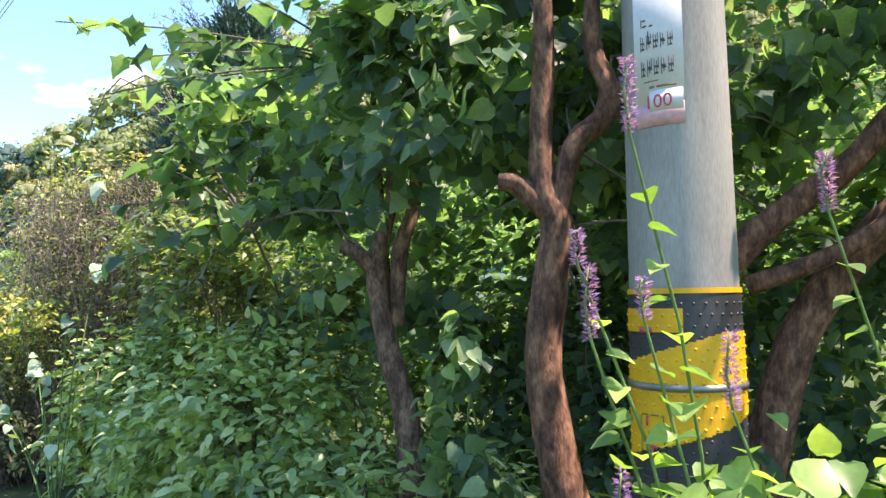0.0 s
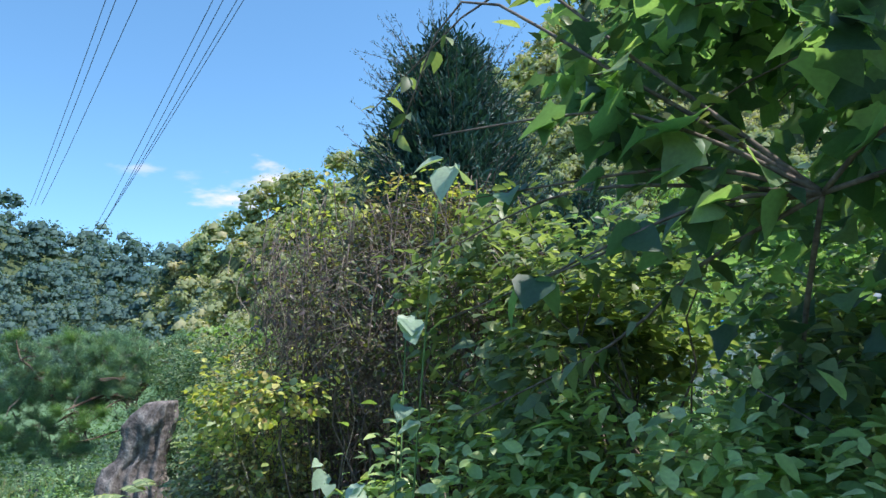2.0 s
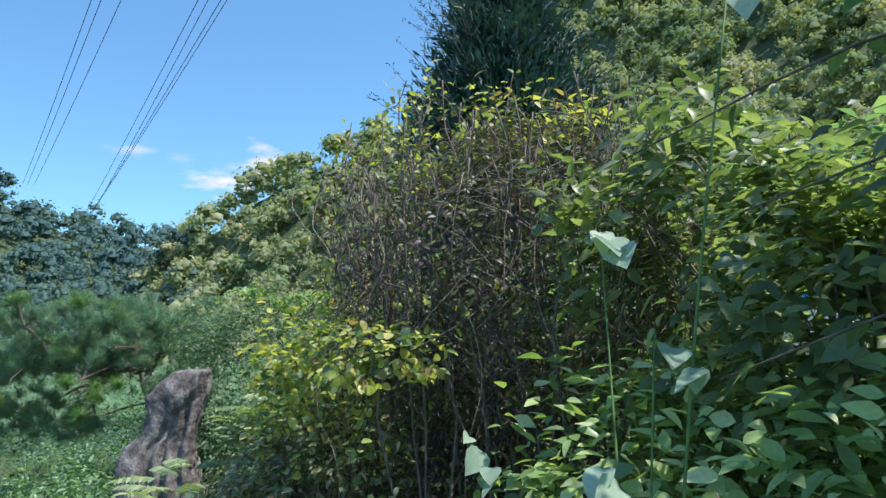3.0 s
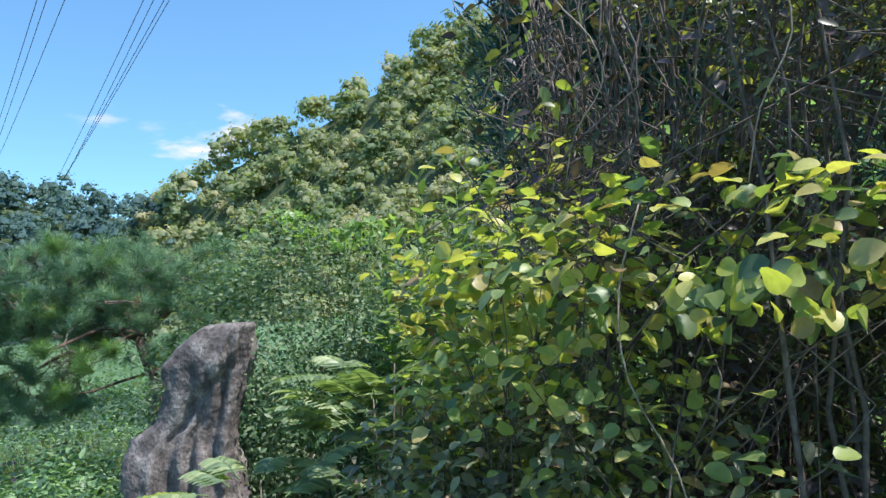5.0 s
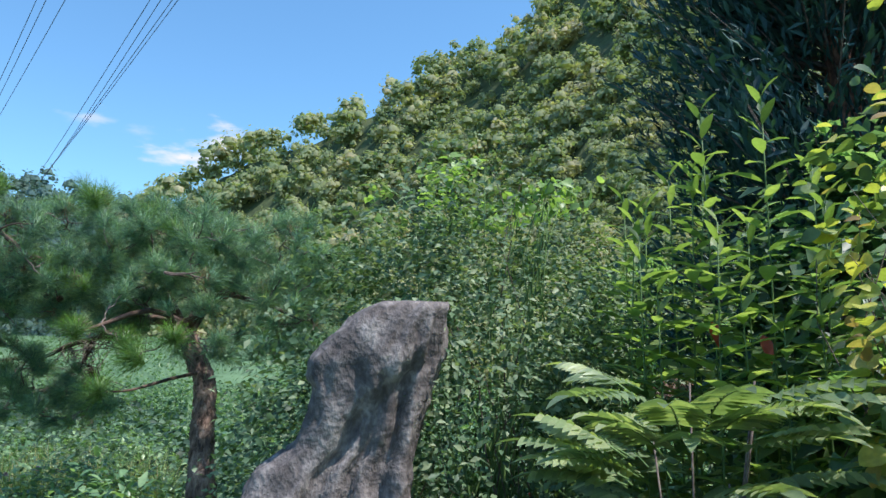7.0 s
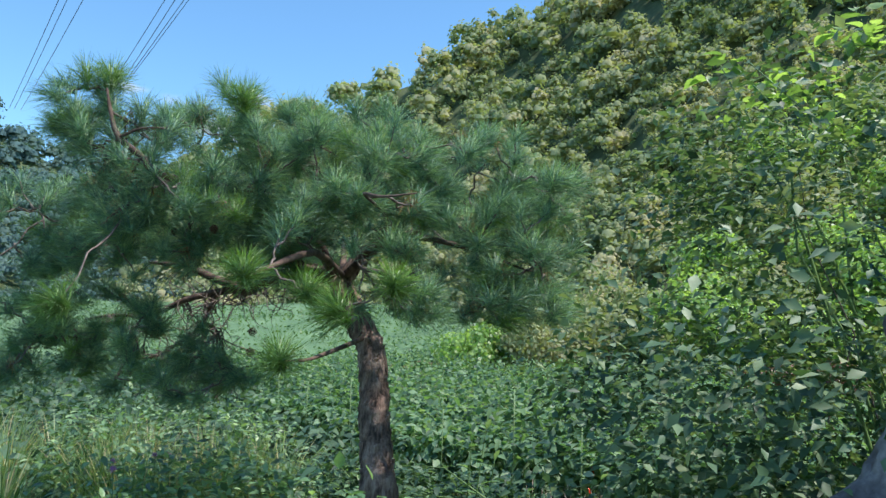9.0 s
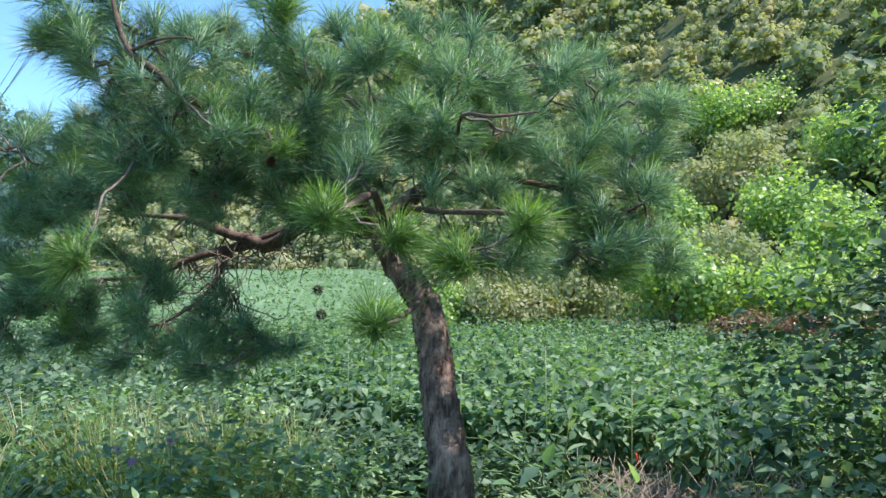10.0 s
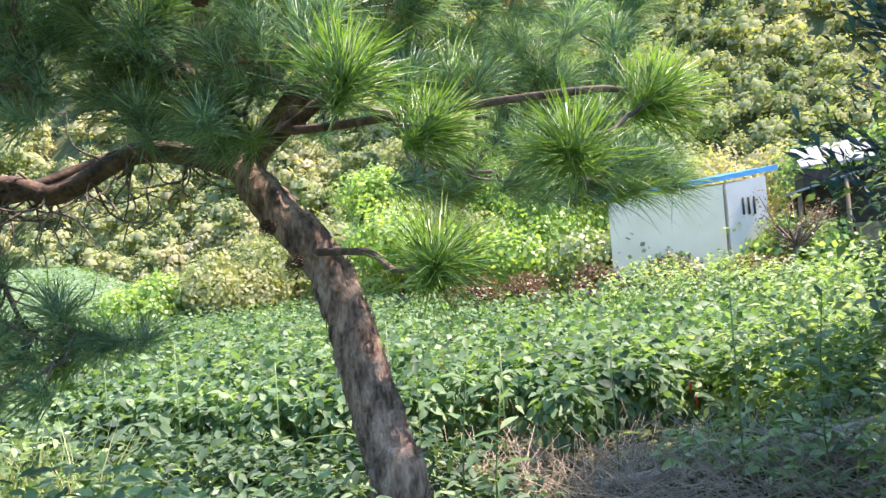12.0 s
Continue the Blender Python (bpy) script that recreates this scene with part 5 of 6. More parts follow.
def build_pine():
    x, y = -8.42, 12.86
    g = land(x, y)
    tree = thing("pine_tree", "leaning pine tree with flaky brown bark and long needle tufts", "tree", (x, y, g))
    joints = []
    for key, (pts, rad) in PINE.items():
        # limbs take the darker bark in place of the shade inside the crown
        part("trunk" if key == "trunk" else "branch", tube_arrays(pts, rad, 18 if key == "trunk" else 9, 0.07, 5 if key == "trunk" else 3), M["bark_pine"] if key == "trunk" else M["bark_limb"], tree)
        if key != "trunk":
            joints += [np.array(p) for p in pts[1:]]
    part("stump", tube_arrays([(-8.88, 13.46, 1.44), (-8.79, 13.5, 1.62), (-8.61, 13.5, 1.76), (-8.46, 13.5, 1.86)], [0.065, 0.058, 0.055, 0.056], 14, 0.04, 3), M["bark_pine"], tree, "cut branch stub")
    part("cut_end", tube_arrays([(-8.462, 13.5, 1.859), (-8.45, 13.5, 1.867)], [0.05, 0.048], 14), M["pale_vine"], tree, "pale sawn end of the branch stub")
    scales = []
    tp, tr = np.array(PINE["trunk"][0]), np.array(PINE["trunk"][1])
    for i in range(420):
        z = rng.uniform(-0.5, 1.4)
        c = np.array([np.interp(z, tp[:10, 2], tp[:10, 0]), np.interp(z, tp[:10, 2], tp[:10, 1]), z]); r = np.interp(z, tp[:10, 2], tr[:10])
        a = rng.uniform(0, 2 * math.pi)
        o = np.array([math.cos(a), math.sin(a), 0]); t = np.array([-o[1], o[0], 0]); u = np.array([0.15, 0, 1])
        w, h, d = rng.uniform(0.01, 0.022), rng.uniform(0.02, 0.05), rng.uniform(0.004, 0.01)
        b = c + o * (r - 0.003)
        v = [b - t * w - u * h * 0.6, b + t * w - u * h, b + t * w * 0.8 + u * h, b - t * w + u * h * 0.7]
        v += [q + o * d for q in [b - t * w * 0.7 - u * h * 0.4, b + t * w * 0.7 - u * h * 0.7, b + t * w * 0.5 + u * h * 0.7, b - t * w * 0.7 + u * h * 0.4]]
        scales.append((np.array(v), [np.array([(4, 5, 6, 7), (0, 1, 5, 4), (1, 2, 6, 5), (2, 3, 7, 6), (3, 0, 4, 7)])]))
    part("flaking", join(scales), M["bark_pine"], tree, kind="stuff", smooth=False)
    # shoots: from the limbs out into the crown
    tips = []
    J = np.array(joints)
    goal = [((-9.75, 12.7, 2.1), (0.85, 0.7, 0.42), 62), ((-8.75, 12.9, 2.2), (0.9, 0.7, 0.42), 60), ((-7.95, 12.9, 2.1), (0.6, 0.6, 0.45), 42), ((-7.65, 12.7, 1.6), (0.45, 0.5, 0.32), 28),
            ((-10.1, 13.0, 1.7), (0.8, 0.6, 0.32), 46), ((-10.3, 13.4, 0.98), (0.65, 0.4, 0.24), 15), ((-9.2, 12.9, 1.8), (0.6, 0.5, 0.22), 24), ((-8.9, 13.9, 2.0), (0.9, 0.5, 0.5), 24), ((-8.1, 12.5, 1.3), (0.45, 0.4, 0.16), 14),
            ((-9.6, 13.1, 0.8), (0.3, 0.3, 0.14), 7), ((-10.7, 12.9, 1.75), (0.5, 0.5, 0.4), 30), ((-10.6, 13.2, 1.15), (0.5, 0.5, 0.25), 18), ((-10.1, 13.1, 0.72), (0.55, 0.4, 0.18), 12), ((-10.9, 13.1, 0.85), (0.5, 0.4, 0.3), 16), ((-8.9, 12.5, 2.1), (1.3, 0.4, 0.4), 30), ((-7.45, 12.9, 1.95), (0.4, 0.5, 0.4), 26), ((-7.55, 12.5, 1.35), (0.35, 0.4, 0.25), 18), ((-8.6, 12.4, 1.75), (0.7, 0.4, 0.25), 24), ((-9.6, 12.4, 1.75), (0.7, 0.4, 0.3), 24), ((-10.9, 13.0, 1.3), (0.4, 0.5, 0.4), 20), ((-9.4, 12.8, 2.5), (1.0, 0.5, 0.2), 26), ((-10.2, 12.7, 0.85), (0.5, 0.4, 0.22), 7), ((-9.2, 12.7, 1.5), (0.28, 0.3, 0.14), 14), ((-10.25, 12.25, 2.38), (0.42, 0.3, 0.24), 24)]
    for c, r, k in goal:
        for i in range(k):
            d = unit(rng.normal(0, 1, 3)); tips.append(np.array(c) + d * np.array(r) * rng.uniform(0.45, 1.0))
    tips += [np.array(p) for p in ((-8.93, 11.66, 1.38), (-8.16, 11.57, 1.33), (-8.43, 11.57, 1.2), (-8.65, 11.85, 1.3), (-8.73, 11.68, 0.96), (-9.95, 11.75, 1.2), (-10.4, 12.3, 2.3), (-10.1, 12.3, 2.6), (-9.3, 12.4, 2.5))]
    shoots, tufts, dry, inner = [], [], [], []
    mean = np.array([-8.9, 13.1, 1.6])
    for i, p in enumerate(tips):
        q = J[np.argmin(np.linalg.norm(J - p, axis=1) + rng.uniform(0, 0.12, len(J)))]
        m = (p + q) / 2 + rng.normal(0, 0.05, 3) - [0, 0, 0.05]
        J = np.concatenate([J, ((p + q) / 2)[None]])
        tt = np.linspace(0, 1, 7)[:, None]
        bend = q + (p - q) * tt + (rng.normal(0, 0.16, (7, 3)) - [0, 0, 0.25]) * tt * (1 - tt) * np.linalg.norm(p - q)
        m = bend[3]
        shoots.append(tube_arrays(bend, [0.008, 0.0035], 5, 0, 2))
        way = unit(unit(p - m) * 0.7 + [0, 0, 0.75] + unit(p - mean) * 0.3)
        big = i >= len(tips) - 9
        tufts.append(tuft(p, way, 420 if big else 135, 0.215 if big else 0.2))
        if rng.uniform() < 0.6:
            inner.append(tuft(m * 0.4 + p * 0.6, way, 70, 0.15))
        if rng.uniform() < 0.15:
            dry.append(tuft(m * 0.6 + p * 0.4, (0, 0, -1), 40, 0.13))
    part("shoot_mass", join(shoots), M["twig"], tree, kind="stuff")
    for k, t in enumerate(tufts[-300:]):
        part("needle_tuft", t, M["young_needle" if k >= 291 or k % 7 == 3 else "needle"], tree, "bright young needle tuft" if k >= 291 or k % 7 == 3 else "")
    part("inner_needle_mass", join(tufts[:-300] + inner), M["needle"], tree, kind="stuff")
    part("dry_needle_mass", join(dry), M["dry_needle"], tree, "brown dry hanging needles", kind="stuff")
    # bare curling twigs under the left limb
    bare = []
    for i in range(150):
        run = PINE[("l", "l_low", "l_hang", "l_hang_side")[i % 4]][0]
        a = np.array(run[rng.integers(1, len(run) - 1)]) + rng.normal(0, 0.02, 3)
        pts = [a]; d = np.array([rng.normal(0, 0.6), rng.normal(0, 0.4), -0.8])
        for k in range(6):
            pts.append(pts[-1] + d * 0.085); d = unit(d + rng.normal(0, 0.55, 3))
        bare.append(tube_arrays(pts, [0.006, 0.0015], 4, 0, 2))
    part("bare_twig_mass", join(bare), M["twig"], tree, kind="stuff")
    for cx, cy, cz in ((-9.04, 12.12, 1.085), (-9.83, 12.7, 1.706), (-9.2, 11.9, 1.62), (-9.0, 12.0, 0.98)):
        sc = []
        for i in range(60):
            f = i / 60; a = i * 2.4; rr = 0.019 * math.sin(math.pi * (0.12 + 0.85 * f))
            o = np.array([math.cos(a), math.sin(a), 0.25])
            sc.append(leaf_arrays("round", np.array([[cx, cy, cz + 0.05 * (f - 0.5)]]) + o * rr * 0.3, o[None], np.array([[0, 0, 1.0]]), rr * 0.9 + 0.005, 1.2))
        part("cone", join(sc), M["bark_limb"], tree, "open brown pine cone")


# ---- field and verge beyond the stone ----
def pepper_plant(x, y, h, label="bushy green pepper plant with hanging leaves", spread=0.3, objects=0, fruit=0):
    g = land(x, y)
    ob = thing("pepper_plant", label, "crop plant", (x, y, g), "pepper plants")
    top = np.array([x, y, g + h])
    n = 230
    d = unit(rng.normal(0, 1, (n, 3)) + [0, 0, 0.25])
    P = np.array([x, y, g + h * 0.6]) + d * np.array([spread, spread, h * 0.42]) * rng.uniform(0.55, 1.0, (n, 1))
    part("foliage", leaf_cloud("ovate", P, d, 0.115, droop=0.6, width=1.25), M["pepper"], ob, kind="stuff")
    part("stem", join([tube_arrays([(x, y, g - 0.02), (x, y, g + h * 0.35)], [0.01, 0.008], 5)] + [tube_arrays([(x, y, g + h * 0.3), P[i] * 0.6 + np.array([x, y, g + h * 0.5]) * 0.4, P[i]], [0.006, 0.003], 4) for i in range(0, 24)]), M["green_stem"], ob)
    return ob


def build_field():
    base = pepper_plant(*at(15, 5.6).xy, 0.72)
    for n0 in (5.6, 6.3):
        s = 14.5
        while s < 22.5:
            ss, nn = s + rng.normal(0, 0.04), n0 + max(0, 17 - s) * 0.35 + rng.normal(0, 0.05)
            x, y = at(ss, nn).xy
            copy_thing(base, pose(x, y, land(x, y), float(rng.normal(0, 4)), float(rng.normal(0, 4)), float(rng.uniform(0, 360))))
            s += 0.36
    # the rest of the field: leafy rows
    n = 80000
    s = rng.uniform(8, 60, n) ; nn = 7.0 + 15 * rng.uniform(0, 1, n) ** 1.3
    row = np.cos((nn - 5.6) / 0.7 * 2 * np.pi)
    x, y = D.x * s + N.x * nn, D.y * s + N.y * nn
    lump = 0.5 + 0.5 * np.sin(s * 5.1 + np.floor(nn / 0.7) * 1.7) * np.cos(s * 2.3 + nn)
    z = lay(x, y) + (0.5 + 0.2 * row + 0.1 * lump) * rng.uniform(0.55, 1.08, n)
    P = np.stack([x, y, z], 1)
    v, f = leaf_cloud("small", P, np.tile([0.0, 0, 1], (n, 1)), 0.14, up_bias=0.15, droop=0.3, width=1.3)
    tagged(new("pepper_field", mesh_np("pepper_field", v, f, M["pepper"])), "rows of leafy green pepper plants filling the field", "crop field", kind="stuff")
    n = 34000
    s, nn = rng.uniform(15.5, 60, n), 1.4 + 7.3 * rng.uniform(0, 1, n)
    x, y = D.x * s + N.x * nn, D.y * s + N.y * nn
    z = lay(x, y) + 0.5 * rng.uniform(0.3, 1.15, n)
    keep = (s > 18.0) | (nn > 6.4)
    v, f = leaf_cloud("small", np.stack([x, y, z], 1)[keep], np.tile([0.0, 0, 1], (keep.sum(), 1)), 0.15, up_bias=0.1, droop=0.2, width=1.3)
    tagged(new("green_cover", mesh_np("green_cover", v, f, M["cover"])), "low green crop cover running along the verge", "crop field", kind="stuff")
    # weeds rising in front of the shed
    foliage_thing("weed_bank", "tall pale green weeds between the field and the shed", "weeds", (15, 14.5),
                  [((9.5, 14.0, 0.25), (3.8, 3.0, 0.75), 9000), ((14.5, 17.0, 0.2), (2.5, 2.0, 0.6), 3000)], "ovate", 0.13, "mixed_weed", (60, "green_stem"), 0, lumps=120)
    foliage_thing("weed_bank", "mixed pepper and tomato plants with a few red fruits", "weeds", (12, 8),
                  [((11.0, 8.8, -0.1), (2.4, 2.2, 0.7), 6500), ((13.0, 7.4, -0.25), (1.5, 0.9, 0.5), 3600), ((12.3, 6.4, -0.35), (1.0, 0.5, 0.35), 1500), ((13.2, 5.6, -0.45), (1.2, 0.55, 0.24), 1500)], "ovate", 0.11, "mixed_weed", (60, "green_stem"), 0, lumps=80)
    for i in range(16):
        s, n0 = rng.uniform(11, 17), rng.uniform(5.4, 8.5)
        x, y = at(s, n0).xy
        z = land(x, y) + rng.uniform(0.35, 0.62)
        c = [(x, y, z), (x + 0.004, y, z - 0.035), (x + 0.012, y, z - 0.07), (x + 0.022, y, z - 0.1)]
        ob = new("red_pepper", mesh_np("red_pepper", np.array(tube_arrays(c, [0.006, 0.011, 0.008, 0.002], 7)[0]) - [x, y, z], tube_arrays(c, [0.006, 0.011, 0.008, 0.002], 7)[1], M["chili"]))
        ob.location = (x, y, z)
        tagged(ob, "ripe red pepper hanging among green leaves", "pepper", "red peppers")
    for i in range(9):
        s, n0 = 13.6 + i * 0.95 + rng.normal(0, 0.1), 5.3 + rng.normal(0, 0.1)
        x, y = at(s, n0).xy
        g = land(x, y)
        h = rng.uniform(0.9, 1.25)
        ob = new("plant_stake", mesh_np("plant_stake", *[np.array(tube_arrays([(0, 0, -0.1), (rng.normal(0, 0.01), 0, h)], [0.0055, 0.005], 8)[0])], tube_arrays([(0, 0, -0.1), (0, 0, h)], [0.0055, 0.005], 8)[1], M["pole_green"]))
        ob.location = (x, y, g)
        tagged(ob, "thin green stake standing by the pepper plants", "stake", "plant stakes")


def build_front_weeds():
    # blades and herbs along the near edge
    P, W, U, S = [], [], [], []
    clumps = [(12.45 + 0.14 * i, 1.2 + 0.09 * (i % 3)) for i in range(6)] + [(11.4 + i * 0.2 + rng.normal(0, 0.1), rng.uniform(1.3, 2.9)) for i in range(48)] + [(17.1 + i * 0.09, 2.1 + (i % 5) * 0.36) for i in range(16)]
    for i, (s, n) in enumerate(clumps):
        x, y = at(s, n).xy
        g = land(x, y)
        ob = thing("grass_clump", "clump of long green grass blades with some dry tips", "grass", (x, y, g), "grass clumps")
        k = 70
        a = rng.uniform(0, 2 * math.pi, k)
        p = np.stack([x + 0.05 * np.cos(a), y + 0.05 * np.sin(a), np.full(k, g - 0.02)], 1)
        L = rng.uniform(0.4 if s < 17 else 0.6, 1.1 if s < 12.6 or s > 17 else 0.65, k)
        lean = rng.uniform(0.15, 0.8, k)
        blades = []
        for j in range(k):
            t = np.linspace(0, 1, 6)
            d = np.array([math.cos(a[j]), math.sin(a[j]), 0])
            mid = p[j] + np.outer(t ** 1.8 * lean[j] * L[j], d) + np.outer(t * L[j] * (1 - 0.35 * lean[j] * t), [0, 0, 1])
            side = np.array([-d[1], d[0], 0]) * 0.007
            w = (1 - t ** 2)[:, None]
            v = np.concatenate([mid + side * w, mid - side * w])
            blades.append((v, [np.array([(q, q + 1, q + 7, q + 6) for q in range(5)])]))
        part("blade_mass", join(blades), M["grass"], ob, kind="stuff")
    foliage_thing("verge_weeds", "low mixed green weeds along the field edge", "weeds", (15.5, 3.0),
                  [((13.2, 1.7, -0.1), (0.9, 0.45, 0.62), 2600), ((14.6, 2.3, -0.45), (1.0, 0.4, 0.5), 1500), ((14.9, 1.5, -0.35), (1.6, 0.4, 0.5), 2200), ((15.8, 2.3, -0.3), (1.6, 0.6, 0.6), 3000), ((18.5, 2.8, -0.25), (2.0, 1.2, 0.65), 3600), ((17.4, 4.1, -0.55), (2.4, 0.7, 0.3), 1300), ((11.8, 1.9, -0.3), (1.0, 0.35, 0.5), 1200)], "ovate", 0.075, "weed", (90, "green_stem"), 300, near=(16.2, 2.2), lumps=110)
    # the shadows below the pepper row are put into these dark leaves
    foliage_thing("edge_weeds", "broad-leaved weeds at the foot of the pepper row, darkened for shade", "weeds", (15.2, 4.6),
                  [((16.2, 4.6, -0.5), (1.2, 0.6, 0.34), 2600), ((17.4, 4.4, -0.5), (0.9, 0.7, 0.4), 1500)], "ovate", 0.1, "cover", (60, "green_stem"), 200, lumps=90)
    for s, n in ((15.7, 1.75), (16.1, 1.7), (16.6, 2.1), (17.2, 2.4), (15.0, 2.3), (16.9, 1.9)):
        x, y = at(s, n).xy
        g = land(x, y)
        z = g + rng.uniform(0.55, 0.85)
        ob = thing("thistle", "purple thistle flower on a thin stem in the weeds", "flower", (x, y, g), "thistles")
        part("stem", tube_arrays([(x, y, g - 0.02), (x + 0.02, y, (g + z) / 2), (x, y, z)], [0.004, 0.003], 5, 0, 2), M["green_stem"], ob)
        k = 90
        d = unit(rng.normal(0, 1, (k, 3)) + [0, 0, 0.8])
        part("flower_head", leaf_arrays("blade", np.tile([x, y, z], (k, 1)), d, rng.normal(0, 1, (k, 3)), 0.028, 2.5), M["purple"], ob)
        part("foliage", leaf_cloud("lance", np.array([x, y, g]) + np.stack([rng.normal(0, 0.03, 14), rng.normal(0, 0.03, 14), rng.uniform(0.05, 0.5, 14)], 1), unit(rng.normal(0, 1, (14, 3))), 0.13), M["under"], ob)
    # a branchy dry plant and broad-leaved weeds by the trunk
    for s, n, h in ((15.2, 3.9, 1.1), (15.6, 4.1, 0.95), (15.0, 3.8, 0.9), (13.4, 5.0, 1.15), (13.1, 4.8, 1.0)):
        x, y = at(s, n).xy
        tall_spike(x, y, land(x, y) + h, 12, (0.1, 0.05), "pepper", 0.16, "field edge plants", "tall green weed with long leaves at the field edge")
    # log and dry brush at the edge
    a = at(13.0, 6.0); b = at(14.8, 5.1)
    ga, gb = land(a.x, a.y), land(b.x, b.y)
    log = new("fallen_branch", mesh_np("fallen_branch", *(lambda t: (t[0] - [a.x, a.y, ga], t[1]))(tube_arrays([(a.x, a.y, ga + 0.2), ((a.x + b.x) / 2, (a.y + b.y) / 2, (ga + gb) / 2 + 0.07), (b.x, b.y, gb + 0.04)], [0.06, 0.05, 0.035], 12, 0.1, 4)), M["pale_vine"]))
    log.location = (a.x, a.y, ga)
    tagged(log, "pale fallen branch lying along the field edge", "branch")
    brush = []
    for i in range(1700):
        s = rng.uniform(12.4, 15.8); n = rng.uniform(4.6, 5.9) + max(0, 14.5 - s) * 0.2
        p = at(s, n); g = land(p.x, p.y)
        d = unit(np.array([rng.normal(), rng.normal(), abs(rng.normal()) * 0.5]))
        q = np.array([p.x, p.y, g + 0.03])
        brush.append(tube_arrays([q, q + d * 0.2 + rng.normal(0, 0.03, 3), q + d * 0.45 + rng.normal(0, 0.04, 3)], [0.004, 0.002], 4))
    tagged(new("dry_brush", mesh_np("dry_brush", *join(brush), M["pale_vine"])), "scattered dry stalks on the field edge", "brushwood", kind="stuff")


# ---- beyond the field ----
def build_terrace():
    """A mown green slope past the crops, with a bare earth bank at its foot."""
    for name, r0, r1, z0, z1, mat, label in (("grass_slope", 33.0, 52.0, 0.45, 3.1, "mown", "smooth pale green mown slope beyond the field"), ("earth_bank", 31.5, 33.05, 0.0, 0.42, "soil", "bare orange-brown earth bank at the foot of the green slope")):
        az = np.radians(np.linspace(-46, -2, 90)); k = np.linspace(0, 1, 24)
        A, K = np.meshgrid(az, k)
        Rr = r0 + (r1 - r0) * K + 0.9 * np.sin(A * 21)
        x, y = EYE[0] + Rr * np.sin(A), EYE[1] + Rr * np.cos(A)
        fade = np.clip((np.radians(-2) - A) / 0.12, 0, 1) * np.clip((A - np.radians(-46)) / 0.12, 0, 1)
        top = -0.12 + fade * (z0 + (z1 - z0) * (K ** 0.8) + 0.12 * np.sin(x * 0.8) * np.cos(y * 0.6) * K)
        top = np.where(K > 0.97, -0.3, top) if name == "grass_slope" else top
        v = np.stack([x, y, lay(x, y) + top], -1).reshape(-1, 3)
        i, j = np.meshgrid(np.arange(23), np.arange(89), indexing="ij")
        q = np.stack([i * 90 + j, i * 90 + j + 1, (i + 1) * 90 + j + 1, (i + 1) * 90 + j], -1).reshape(-1, 4)
        tagged(new(name, mesh_np(name, v, [q], M[mat])), label, "slope", kind="structure")
    n = 9000
    a, r = np.radians(rng.uniform(-44, -4, n)), rng.uniform(33.5, 51, n)
    x, y = EYE[0] + r * np.sin(a), EYE[1] + r * np.cos(a)
    fade = np.clip((np.radians(-2) - a) / 0.12, 0, 1) * np.clip((a - np.radians(-46)) / 0.12, 0, 1)
    z = lay(x, y) + fade * (0.45 + 2.65 * ((r - 33) / 19) ** 0.8) - 0.05
    v, f = leaf_cloud("small", np.stack([x, y, z], 1), np.tile([0.0, 0, 1], (n, 1)), 0.22, up_bias=0.3)
    tagged(new("slope_grass", mesh_np("slope_grass", v, f, M["slope_leaf"])), "tufts of pale grass on the slope", "grass", kind="stuff")



def back_bush(az, dist, r, h, mat, label, leaf=0.15, count=9000, name="tree"):
    x, y = EYE[0] + dist * math.sin(radians(az)), EYE[1] + dist * math.cos(radians(az))
    g = land(x, y)
    ob = thing(name, label, "tree" if name == "tree" else "bush", (x, y, g))
    P, O = [], []
    for k in range(16):
        a, e = rng.uniform(0, 2 * math.pi), rng.uniform(0, 1)
        c = np.array([x + 0.62 * r * math.cos(a) * math.sqrt(e), y + 0.62 * r * math.sin(a) * math.sqrt(e), g + h * rng.uniform(0.25, 0.86 - 0.25 * e)])
        q = r * rng.uniform(0.28, 0.46)
        d = unit(rng.normal(0, 1, (count // 16, 3)) + [0, 0, 0.25])
        P.append(c + d * q * [1, 1, 0.75] * rng.uniform(0.55, 1.25, (len(d), 1))); O.append(d)
    P, O = np.concatenate(P), np.concatenate(O)
    m = len(P)
    up = unit(O + [0, 0, 0.35] + rng.normal(0, 0.5, (m, 3)))
    way = unit(np.cross(up, rng.normal(0, 1, (m, 3))) - [0, 0, 0.3])
    part("crown", leaf_arrays("chip", P, way, up, leaf * rng.uniform(0.6, 1.3, m)), M[mat], ob, kind="stuff")
    part("trunk", join([tube_arrays([(x, y, g - 0.2), (x, y, g + h * 0.3), P[i]], [0.03 * h, 0.02 * h, 0.01], 6, 0, 2) for i in range(8)]), M["bark_grey"], ob)


